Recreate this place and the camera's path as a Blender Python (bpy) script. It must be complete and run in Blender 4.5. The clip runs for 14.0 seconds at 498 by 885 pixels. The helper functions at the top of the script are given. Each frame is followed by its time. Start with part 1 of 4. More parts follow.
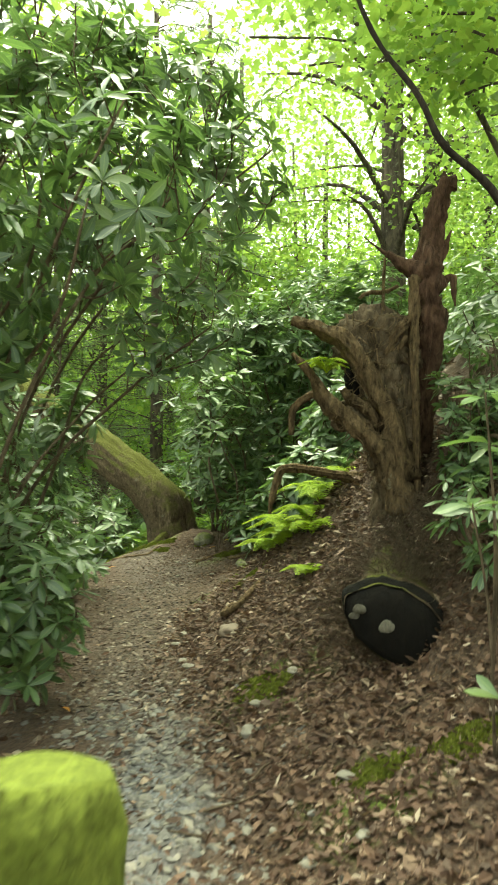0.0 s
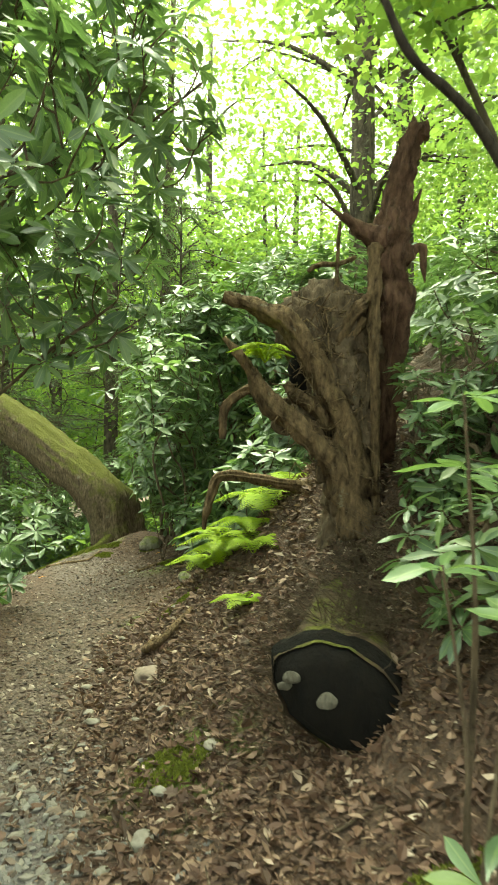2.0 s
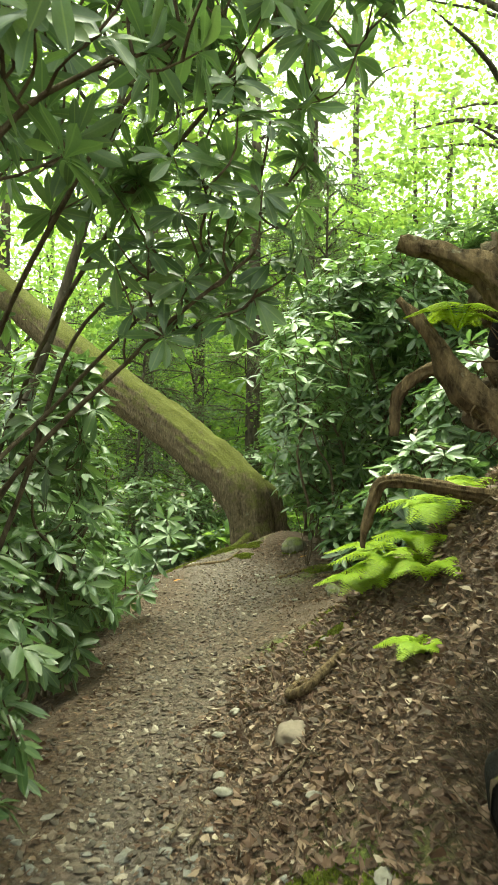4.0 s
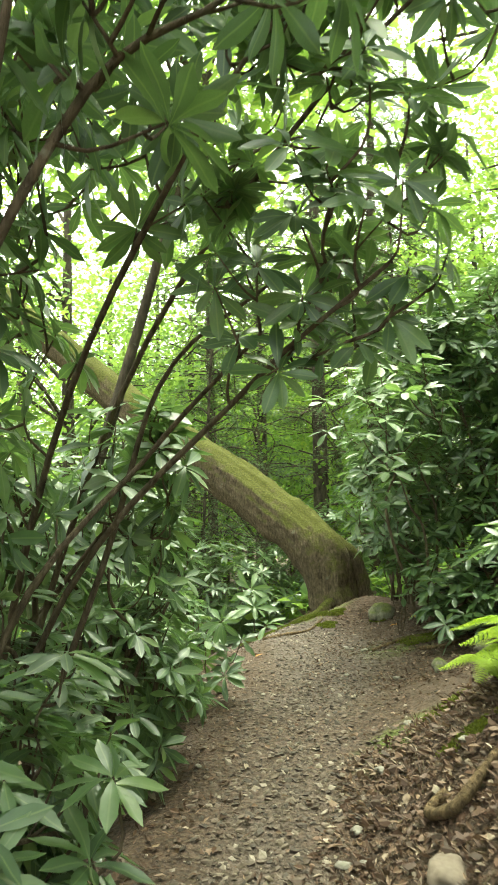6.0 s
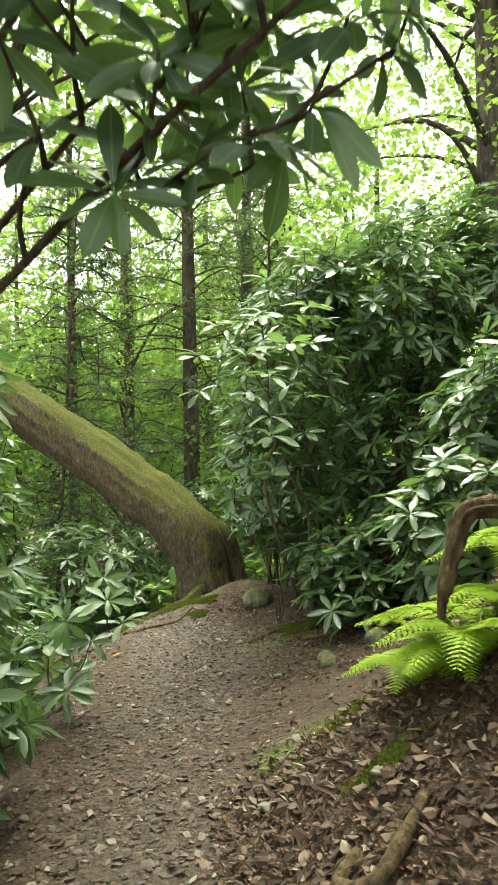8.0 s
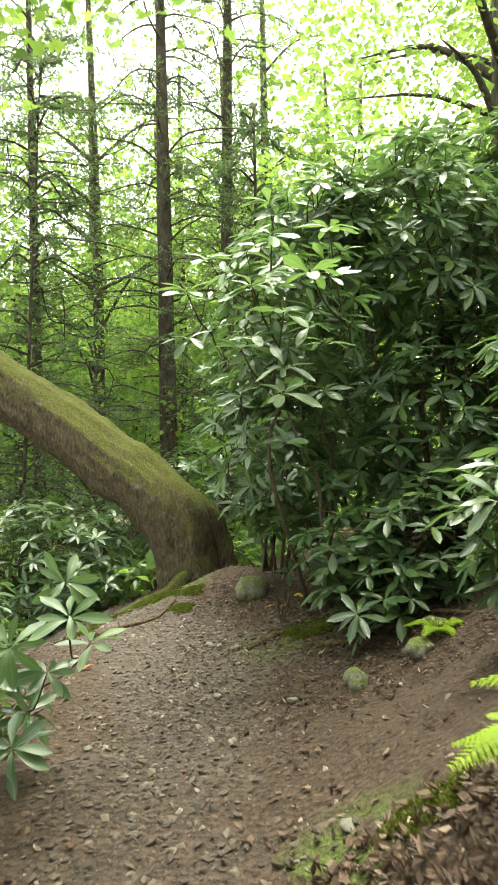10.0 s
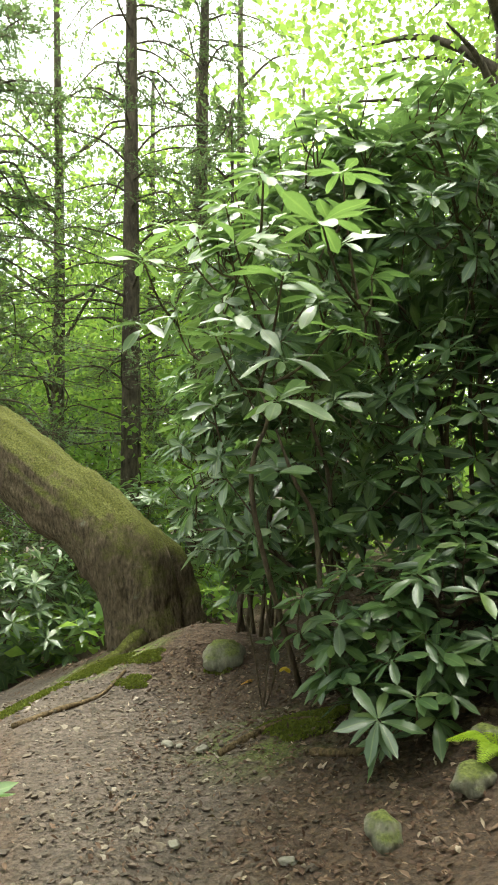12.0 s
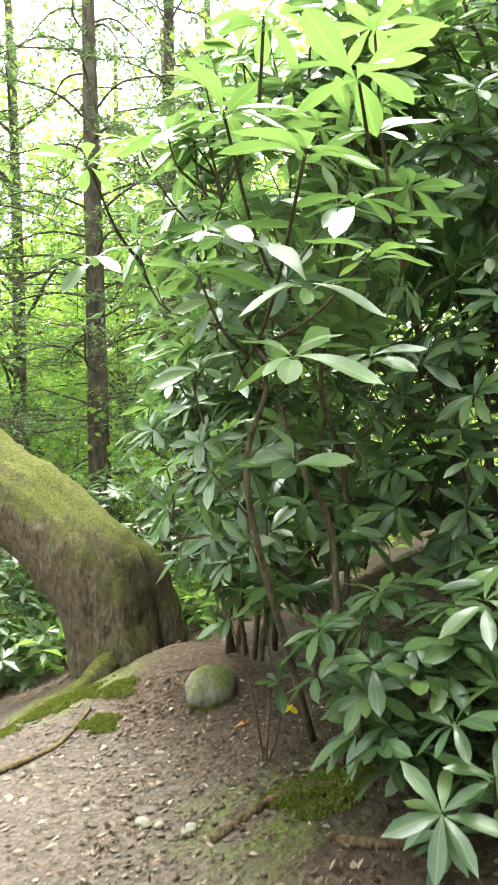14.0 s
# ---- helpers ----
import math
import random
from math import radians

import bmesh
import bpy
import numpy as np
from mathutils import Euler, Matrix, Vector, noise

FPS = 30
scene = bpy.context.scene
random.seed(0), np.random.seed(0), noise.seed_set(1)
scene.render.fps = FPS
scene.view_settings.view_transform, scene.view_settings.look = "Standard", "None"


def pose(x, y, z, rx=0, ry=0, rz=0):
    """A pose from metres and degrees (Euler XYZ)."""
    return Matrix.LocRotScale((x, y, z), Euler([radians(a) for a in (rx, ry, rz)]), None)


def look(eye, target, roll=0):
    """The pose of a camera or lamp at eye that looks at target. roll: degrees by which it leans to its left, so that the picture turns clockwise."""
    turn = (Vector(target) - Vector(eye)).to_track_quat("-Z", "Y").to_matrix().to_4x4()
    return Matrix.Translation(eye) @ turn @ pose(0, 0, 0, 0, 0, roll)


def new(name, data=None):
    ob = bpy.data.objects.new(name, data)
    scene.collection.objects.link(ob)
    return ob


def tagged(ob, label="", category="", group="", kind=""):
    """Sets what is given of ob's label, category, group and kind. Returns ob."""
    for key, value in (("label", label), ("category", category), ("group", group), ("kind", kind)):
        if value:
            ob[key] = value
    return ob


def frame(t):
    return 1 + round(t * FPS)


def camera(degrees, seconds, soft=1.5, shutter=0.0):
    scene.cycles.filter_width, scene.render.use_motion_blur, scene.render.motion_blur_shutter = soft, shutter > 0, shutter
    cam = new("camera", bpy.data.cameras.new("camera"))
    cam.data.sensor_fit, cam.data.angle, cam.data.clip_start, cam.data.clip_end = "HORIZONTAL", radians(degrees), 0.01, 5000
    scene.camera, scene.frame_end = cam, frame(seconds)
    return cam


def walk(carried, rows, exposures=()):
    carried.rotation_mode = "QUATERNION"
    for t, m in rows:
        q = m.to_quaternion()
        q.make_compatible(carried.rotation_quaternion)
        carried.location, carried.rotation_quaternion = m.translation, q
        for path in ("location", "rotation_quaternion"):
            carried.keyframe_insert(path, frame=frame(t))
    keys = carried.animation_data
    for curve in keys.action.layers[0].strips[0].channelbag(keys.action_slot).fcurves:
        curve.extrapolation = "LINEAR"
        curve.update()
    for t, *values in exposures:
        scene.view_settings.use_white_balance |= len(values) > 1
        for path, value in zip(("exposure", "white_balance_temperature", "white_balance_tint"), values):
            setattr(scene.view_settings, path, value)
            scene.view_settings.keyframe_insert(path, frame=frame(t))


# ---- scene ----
cam = camera(39.3, 14.0, shutter=0.5)
METRES, EYE, TILT, LEAN, TURN = 7.0, 1.55, 0.0, 0.0, 0.0
ROWS = [
    (0.0, 0.0, 0.0, 0.0, 0.0, 0.0, -0.0),
    (0.5, 0.0088, 0.0395, 0.0151, -1.35, -0.15, -2.19),
    (1.0, 0.032, 0.062, 0.0194, -3.12, 1.28, -0.45),
    (1.5, 0.0505, 0.088, 0.0149, -0.82, -1.4, -1.04),
    (2.0, 0.0398, 0.1267, 0.0123, -2.27, -0.82, -0.67),
    (2.5, 0.0291, 0.1612, 0.0158, 4.52, -2.58, -0.61),
    (5.0, 0.0172, 0.2985, 0.0129, 9.64, 1.09, -1.01),
    (5.5, 0.0017, 0.3094, 0.0091, 8.52, 3.23, 0.23),
    (6.0, -0.0263, 0.3298, 0.0129, 13.89, 3.03, 1.2),
    (6.5, -0.0272, 0.3629, 0.0053, 13.38, 3.66, -0.63),
    (7.0, -0.0222, 0.3934, -0.0021, 4.73, 3.03, 1.26),
    (7.5, -0.037, 0.4294, -0.003, 1.83, 2.38, 0.98),
    (8.0, -0.0454, 0.4662, -0.0053, 3.34, 1.46, 1.22),
    (10.5, -0.0862, 0.682, -0.0133, 0.72, -1.06, 1.08),
    (11.0, -0.0824, 0.7385, -0.0165, 3.4, 2.62, 3.22),
    (11.5, -0.0808, 0.7739, -0.0116, 2.46, 1.75, 2.92),
    (12.0, -0.0908, 0.8047, -0.0134, -1.51, 1.39, 0.19),
    (12.5, -0.0979, 0.8378, -0.0114, -1.24, -0.47, 1.3),
    (13.0, -0.0921, 0.8791, -0.012, 0.56, 0.78, 2.56),
    (13.5, -0.0924, 0.9065, -0.014, -1.11, -0.29, 1.95),
    (14.0, -0.098, 0.9362, -0.0129, -3.6, 0.16, 1.51),
]
walk(cam, [(t, pose(0, 0, EYE, TILT, LEAN, TURN) @ pose(METRES * x, METRES * y, METRES * z, 90 + pitch, roll, yaw)) for t, x, y, z, yaw, pitch, roll in ROWS],
     [(0.0, 2.35, 7800, -18), (2.5, 2.55, 7800, -19), (5.0, 2.55, 7400, -17), (6.5, 2.7, 7200, -12), (7.5, 2.4, 7000, -8), (10.5, 2.6, 7000, -3), (11.0, 3.2, 7000, -2), (11.5, 2.5, 7000, -4), (12.0, 2.4, 6900, -4), (14.0, 3.4, 6500, 0)])


# ---- world and light ----
world = bpy.data.worlds.new("overcast_sky")
scene.world = world
world.use_nodes = True
wn = world.node_tree
sky = wn.nodes.new("ShaderNodeTexSky")
sky.sky_type = "NISHITA"
sky.sun_disc = False
sky.sun_elevation, sky.sun_rotation = radians(72), radians(0)
sky.dust_density, sky.air_density = 4.0, 1.0
grey = wn.nodes.new("ShaderNodeHueSaturation")
grey.inputs["Saturation"].default_value = 0.2
wn.links.new(sky.outputs[0], grey.inputs["Color"])
wn.links.new(grey.outputs[0], wn.nodes["Background"].inputs[0])
wn.nodes["Background"].inputs[1].default_value = 0.15
sun_data = bpy.data.lights.new("sun", "SUN")
sun_data.energy, sun_data.angle, sun_data.color = 1.2, radians(45), (1.0, 0.96, 0.88)
sun = new("sun", sun_data)
sun.matrix_world = look((0, 0, 0), (0.0, -0.31, -0.95))

# ---- materials ----
def material(name, build):
    m = bpy.data.materials.new(name)
    m.use_nodes = True
    t = m.node_tree
    build(t, t.nodes, t.links, t.nodes["Principled BSDF"])
    return m


def noise_node(n, l, scale, detail=5.0, rough=0.6, coord=None):
    x = n.new("ShaderNodeTexNoise")
    x.inputs["Scale"].default_value, x.inputs["Detail"].default_value, x.inputs["Roughness"].default_value = scale, detail, rough
    if coord is None:
        coord = n.new("ShaderNodeTexCoord").outputs["Object"]
    l.new(coord, x.inputs["Vector"])
    return x.outputs["Fac"]


def ramp(n, l, fac, *stops):
    r = n.new("ShaderNodeValToRGB")
    while len(r.color_ramp.elements) < len(stops):
        r.color_ramp.elements.new(0.5)
    for e, (p, c) in zip(r.color_ramp.elements, stops):
        e.position, e.color = p, (*c, 1)
    l.new(fac, r.inputs[0])
    return r.outputs[0]


def mix(n, l, fac, a, b, how="MIX"):
    x = n.new("ShaderNodeMix")
    x.data_type, x.blend_type = "RGBA", how
    for value, i in ((fac, 0), (a, 6), (b, 7)):
        if isinstance(value, (int, float)):
            x.inputs[i].default_value = value
        elif isinstance(value, tuple):
            x.inputs[i].default_value = (*value, 1)
        else:
            l.new(value, x.inputs[i])
    return x.outputs[2]


def bump(n, l, p, height, strength, distance=0.02):
    b = n.new("ShaderNodeBump")
    b.inputs["Strength"].default_value, b.inputs["Distance"].default_value = strength, distance
    l.new(height, b.inputs["Height"])
    l.new(b.outputs[0], p.inputs["Normal"])


def attr(n, name):
    a = n.new("ShaderNodeAttribute")
    a.attribute_name = name
    return a.outputs["Fac"]


def leaf_material(name, stops, rough=0.45, glow=0.4, through_colour=(0.25, 0.5, 0.05), rib=None, single=False, gloss=0.3):
    """A leaf: its colour varies from leaf to leaf, and light shines through it."""
    def build(t, n, l, p):
        if single:
            r = n.new("ShaderNodeObjectInfo").outputs["Random"]
        else:
            r = n.new("ShaderNodeNewGeometry").outputs["Random Per Island"]
        c = ramp(n, l, r, *stops)
        blot = noise_node(n, l, 30.0, 3.0)
        c = mix(n, l, 0.5, c, ramp(n, l, blot, (0.3, (0.55, 0.55, 0.5)), (0.7, (1.0, 1.0, 1.0))), "MULTIPLY")
        if rib:
            c = mix(n, l, ramp(n, l, attr(n, "rib"), (0.04, (0.7, 0.7, 0.7)), (0.16, (0, 0, 0))), c, rib)
        l.new(c, p.inputs["Base Color"])
        p.inputs["Roughness"].default_value = rough
        p.inputs["Specular IOR Level"].default_value = gloss
        tr = n.new("ShaderNodeBsdfTranslucent")
        l.new(mix(n, l, 0.5, c, through_colour), tr.inputs[0])
        ms = n.new("ShaderNodeMixShader")
        ms.inputs[0].default_value = glow
        l.new(p.outputs[0], ms.inputs[1])
        l.new(tr.outputs[0], ms.inputs[2])
        l.new(ms.outputs[0], n["Material Output"].inputs[0])
    return material(name, build)


def bark_material(name, dark, light, moss=0.0, scale=14.0, lichen=True, moss_colour=(0.085, 0.09, 0.02)):
    def build(t, n, l, p):
        co = n.new("ShaderNodeTexCoord").outputs["Object"]
        mp = n.new("ShaderNodeMapping")
        mp.inputs["Scale"].default_value = (1, 1, 0.35)
        l.new(co, mp.inputs[0])
        a = noise_node(n, l, scale, 8.0, 0.65, mp.outputs[0])
        big = noise_node(n, l, scale * 0.15, 4.0, 0.6, co)
        c = ramp(n, l, a, (0.3, dark), (0.7, light))
        c = mix(n, l, 0.6, c, ramp(n, l, big, (0.3, (0.5, 0.5, 0.5)), (0.7, (1, 1, 1))), "MULTIPLY")
        if lichen:
            c = mix(n, l, ramp(n, l, noise_node(n, l, 9.0, 6.0, 0.7, co), (0.62, (0, 0, 0)), (0.72, (0.5, 0.5, 0.5))), c, (0.3, 0.32, 0.25))
        if moss:
            up = n.new("ShaderNodeSeparateXYZ")
            l.new(n.new("ShaderNodeNewGeometry").outputs["Normal"], up.inputs[0])
            ad = n.new("ShaderNodeMath")
            ad.operation = "MULTIPLY_ADD"
            l.new(noise_node(n, l, 5.0, 6.0, 0.7, co), ad.inputs[0])
            ad.inputs[1].default_value = 1.9
            l.new(up.outputs[2], ad.inputs[2])
            hf = n.new("ShaderNodeMath")
            hf.operation = "MULTIPLY"
            hf.inputs[1].default_value = 0.5
            l.new(ad.outputs[0], hf.inputs[0])
            f = ramp(n, l, hf.outputs[0], (max(0.0, 1.1 - moss), (0, 0, 0)), (max(0.05, 1.32 - moss), (0.9, 0.9, 0.9)))
            green = ramp(n, l, noise_node(n, l, 60.0, 3.0, 0.6, co), (0.3, tuple(v * 0.5 for v in moss_colour)), (0.75, tuple(v * 1.7 for v in moss_colour)))
            c = mix(n, l, f, c, green)
        l.new(c, p.inputs["Base Color"])
        p.inputs["Roughness"].default_value = 0.95
        p.inputs["Specular IOR Level"].default_value = 0.15
        bump(n, l, p, a, 1.0, 0.03)
    return material(name, build)


def ground_build(t, n, l, p):
    co = n.new("ShaderNodeTexCoord").outputs["Object"]
    fine = noise_node(n, l, 45.0, 6.0, 0.7, co)
    mid = noise_node(n, l, 6.0, 5.0, 0.6, co)
    vor = n.new("ShaderNodeTexVoronoi")
    vor.inputs["Scale"].default_value = 32.0
    l.new(co, vor.inputs["Vector"])
    soil = ramp(n, l, fine, (0.3, (0.03, 0.019, 0.013)), (0.7, (0.125, 0.08, 0.054)))
    soil = mix(n, l, 0.5, soil, ramp(n, l, vor.outputs["Color"], (0.0, (0.35, 0.3, 0.25)), (1.0, (1.1, 1.0, 0.9))), "MULTIPLY")
    path = ramp(n, l, fine, (0.3, (0.045, 0.03, 0.022)), (0.7, (0.13, 0.088, 0.065)))
    gravel = ramp(n, l, fine, (0.3, (0.10, 0.105, 0.115)), (0.7, (0.30, 0.31, 0.33)))
    path = mix(n, l, attr(n, "gravel"), path, gravel)
    path = mix(n, l, 0.6, path, ramp(n, l, vor.outputs["Color"], (0.0, (0.45, 0.43, 0.4)), (1.0, (1.2, 1.15, 1.1))), "MULTIPLY")
    c = mix(n, l, attr(n, "path"), soil, path)
    green = ramp(n, l, noise_node(n, l, 90.0, 3.0, 0.6, co), (0.3, (0.04, 0.06, 0.012)), (0.75, (0.16, 0.2, 0.03)))
    md = n.new("ShaderNodeMath")
    md.operation = "MULTIPLY"
    l.new(attr(n, "moss"), md.inputs[0])
    l.new(ramp(n, l, mid, (0.42, (0, 0, 0)), (0.55, (1, 1, 1))), md.inputs[1])
    c = mix(n, l, md.outputs[0], c, green)
    l.new(c, p.inputs["Base Color"])
    p.inputs["Roughness"].default_value = 0.95
    ad = n.new("ShaderNodeMath")
    l.new(fine, ad.inputs[0])
    l.new(vor.outputs["Distance"], ad.inputs[1])
    bump(n, l, p, ad.outputs[0], 0.9, 0.02)


M_GROUND = material("forest_soil", ground_build)
M_RHODO = leaf_material("rhododendron_leaf", ((0.0, (0.045, 0.085, 0.04)), (0.5, (0.07, 0.125, 0.052)), (0.85, (0.10, 0.17, 0.055)), (1.0, (0.15, 0.21, 0.065))), 0.36, 0.3, (0.24, 0.40, 0.09), rib=(0.16, 0.22, 0.08), gloss=0.8)
M_RHODO_ONE = leaf_material("rhododendron_single_leaf", ((0.0, (0.045, 0.085, 0.04)), (0.5, (0.07, 0.125, 0.052)), (0.85, (0.10, 0.17, 0.055)), (1.0, (0.15, 0.21, 0.065))), 0.36, 0.3, (0.24, 0.40, 0.09), rib=(0.16, 0.22, 0.08), single=True, gloss=0.8)
M_YOUNG = leaf_material("young_leaf", ((0.0, (0.08, 0.16, 0.045)), (1.0, (0.13, 0.22, 0.07))), 0.42, 0.35, (0.34, 0.52, 0.12), rib=(0.22, 0.3, 0.1), single=True, gloss=0.8)
M_CANOPY = leaf_material("canopy_leaf", ((0.0, (0.08, 0.18, 0.035)), (0.6, (0.12, 0.25, 0.05)), (1.0, (0.23, 0.32, 0.06))), 0.5, 0.56, (0.42, 0.57, 0.11))
M_NEEDLE = leaf_material("hemlock_needles", ((0.0, (0.07, 0.11, 0.06)), (1.0, (0.13, 0.17, 0.09))), 0.6, 0.35, (0.25, 0.38, 0.1))
M_FERN = leaf_material("fern_green", ((0.0, (0.26, 0.40, 0.03)), (1.0, (0.40, 0.52, 0.05))), 0.5, 0.45, (0.5, 0.65, 0.06))
M_LITTER = leaf_material("dead_leaf", ((0.0, (0.042, 0.024, 0.015)), (0.45, (0.085, 0.047, 0.033)), (0.78, (0.15, 0.09, 0.062)), (0.94, (0.24, 0.165, 0.118)), (1.0, (0.4, 0.33, 0.26))), 0.6, 0.1, (0.3, 0.2, 0.1))
M_YELLOW = leaf_material("yellow_leaf", ((0.0, (0.55, 0.38, 0.03)), (1.0, (0.65, 0.5, 0.06))), 0.5, 0.3, (0.6, 0.45, 0.05), single=True)
M_ORANGE = leaf_material("orange_leaf", ((0.0, (0.5, 0.2, 0.03)), (1.0, (0.55, 0.28, 0.06))), 0.5, 0.3, (0.6, 0.3, 0.05), single=True)
M_BARK = bark_material("grey_brown_bark", (0.03, 0.025, 0.02), (0.16, 0.13, 0.10))
M_LEAN = bark_material("mossy_bark", (0.035, 0.027, 0.018), (0.24, 0.18, 0.125), moss=0.58, scale=42.0)
M_STEM = bark_material("shrub_stem_bark", (0.05, 0.038, 0.026), (0.19, 0.145, 0.10), scale=30.0)
M_ROTTEN = bark_material("weathered_wood", (0.03, 0.02, 0.012), (0.25, 0.175, 0.10), scale=34.0)
M_SNAG = bark_material("reddish_dead_wood", (0.022, 0.012, 0.008), (0.17, 0.10, 0.07), scale=26.0, lichen=False)
M_ROOTSOIL = bark_material("root_packed_soil", (0.03, 0.022, 0.015), (0.20, 0.15, 0.10), scale=20.0)
M_FUNGUS = bark_material("pale_bracket_fungus", (0.06, 0.055, 0.045), (0.22, 0.20, 0.16), scale=30.0, lichen=False)
# Near-black for the log's end; in the stump's gap it is painted shade.
M_BLACK = bark_material("near_black", (0.004, 0.004, 0.004), (0.010, 0.008, 0.006), scale=18.0, lichen=False)
M_LOG = bark_material("mossy_rotten_log", (0.03, 0.022, 0.015), (0.12, 0.085, 0.055), moss=0.22)
M_ROCK = bark_material("mossy_rock", (0.10, 0.095, 0.07), (0.36, 0.34, 0.26), moss=0.42, scale=25.0, moss_colour=(0.13, 0.15, 0.04))
M_DARKBRANCH = bark_material("dark_branch_bark", (0.015, 0.012, 0.01), (0.06, 0.05, 0.04), scale=24.0, lichen=False)
M_MOSS = bark_material("moss_cushion", (0.08, 0.10, 0.02), (0.2, 0.25, 0.04), moss=0.75, scale=40.0, moss_colour=(0.15, 0.18, 0.035))


def stone_build(t, n, l, p):
    r = n.new("ShaderNodeNewGeometry").outputs["Random Per Island"]
    a = noise_node(n, l, 25.0, 6.0, 0.65)
    c = ramp(n, l, r, (0.0, (0.09, 0.085, 0.08)), (0.5, (0.17, 0.16, 0.15)), (0.9, (0.22, 0.2, 0.165)), (1.0, (0.3, 0.27, 0.23)))
    c = mix(n, l, 0.7, c, ramp(n, l, a, (0.3, (0.4, 0.38, 0.35)), (0.7, (1, 1, 1))), "MULTIPLY")
    l.new(c, p.inputs["Base Color"])
    p.inputs["Roughness"].default_value = 0.7
    bump(n, l, p, a, 0.5, 0.01)


M_STONE = material("grey_brown_stone", stone_build)


def chip_build(t, n, l, p):
    r = n.new("ShaderNodeNewGeometry").outputs["Random Per Island"]
    c = ramp(n, l, r, (0.0, (0.05, 0.036, 0.027)), (0.55, (0.11, 0.078, 0.058)), (0.9, (0.18, 0.138, 0.105)), (1.0, (0.3, 0.255, 0.21)))
    c = mix(n, l, 0.7, c, ramp(n, l, noise_node(n, l, 40.0), (0.3, (0.45, 0.42, 0.4)), (0.7, (1, 1, 1))), "MULTIPLY")
    l.new(c, p.inputs["Base Color"])
    p.inputs["Roughness"].default_value = 0.75


M_CHIP = material("brown_stone_chip", chip_build)

# ---- mesh tools ----
rng = np.random.default_rng(11)


class Soup:
    """Triangles gathered for one mesh, with a value 'rib' at each vertex."""

    def __init__(self):
        self.v, self.f, self.r, self.n = [], [], [], 0

    def add(self, v, f, r=None):
        v = np.asarray(v, dtype=np.float32)
        self.v.append(v)
        self.f.append(np.asarray(f, dtype=np.int32) + self.n)
        self.r.append(np.ones(len(v), np.float32) if r is None else np.asarray(r, np.float32))
        self.n += len(v)

    def scatter(self, template, mats):
        v, f, r = template
        mats = np.asarray(mats, dtype=np.float32)
        if not len(mats):
            return
        h = np.concatenate([v, np.ones((len(v), 1))], 1).astype(np.float32)
        w = np.einsum("nij,vj->nvi", mats, h)[:, :, :3].reshape(-1, 3)
        k = (np.arange(len(mats)) * len(v))[:, None, None]
        self.add(w, (f[None] + k).reshape(-1, 3), np.tile(r, len(mats)))

    def tube(self, pts, radii, sides=7, rough=0.0, freq=6.0, cap=True, ridges=0.0):
        pts = np.asarray(pts, float)
        radii = np.broadcast_to(np.asarray(radii, float), (len(pts),))
        tang = np.gradient(pts, axis=0)
        tang /= np.linalg.norm(tang, axis=1)[:, None] + 1e-9
        u = np.cross(tang[0], (0, 0, 1) if abs(tang[0][2]) < 0.9 else (1, 0, 0))
        rings = []
        for i, (p, tg, rad) in enumerate(zip(pts, tang, radii)):
            u = u - tg * np.dot(u, tg)
            u /= np.linalg.norm(u) + 1e-9
            w = np.cross(tg, u)
            for k in range(sides):
                a = 2 * math.pi * k / sides
                d = u * math.cos(a) + w * math.sin(a)
                s = rad
                if rough:
                    q = Vector(p + d * rad) * freq
                    s = rad * (1 + rough * (noise.noise(q) + 0.5 * noise.noise(q * 2.7)))
                if ridges:
                    s *= 1 + ridges * (noise.noise((3.1 * math.cos(a), 3.1 * math.sin(a), i * 0.06 + rad)) + 0.7 * noise.noise((7 * math.cos(a), 7 * math.sin(a), i * 0.11)))
                rings.append(p + d * s)
        f, m = [], len(pts)
        for i in range(m - 1):
            for k in range(sides):
                a, b = i * sides + k, i * sides + (k + 1) % sides
                f += [(a, b, b + sides), (a, b + sides, a + sides)]
        if cap:
            rings += [pts[0], pts[-1]]
            for k in range(sides):
                f += [(m * sides, (k + 1) % sides, k), (m * sides + 1, (m - 1) * sides + k, (m - 1) * sides + (k + 1) % sides)]
        self.add(rings, f)

    def mesh(self, name, mat, smooth=True):
        v, f, r = np.concatenate(self.v), np.concatenate(self.f), np.concatenate(self.r)
        me = bpy.data.meshes.new(name)
        me.vertices.add(len(v))
        me.vertices.foreach_set("co", v.ravel())
        me.loops.add(3 * len(f))
        me.loops.foreach_set("vertex_index", f.ravel())
        me.polygons.add(len(f))
        me.polygons.foreach_set("loop_start", np.arange(0, 3 * len(f), 3, dtype=np.int32))
        me.polygons.foreach_set("use_smooth", np.full(len(f), smooth))
        me.attributes.new("rib", "FLOAT", "POINT").data.foreach_set("value", r)
        me.update(calc_edges=True)
        me.validate()
        me.materials.append(mat)
        return me


def part(name, soup, mat, parent, label="", smooth=True, kind=""):
    ob = new(name, soup.mesh(name, mat, smooth))
    ob.parent = parent
    if parent is not None:
        ob.matrix_parent_inverse = parent.matrix_basis.inverted()
    return tagged(ob, label, kind=kind)


def thing(name, place, label, category, group="", kind=""):
    ob = new(name)
    ob.location = place
    ob.empty_display_size = 0.1
    return tagged(ob, label, category, group, kind)


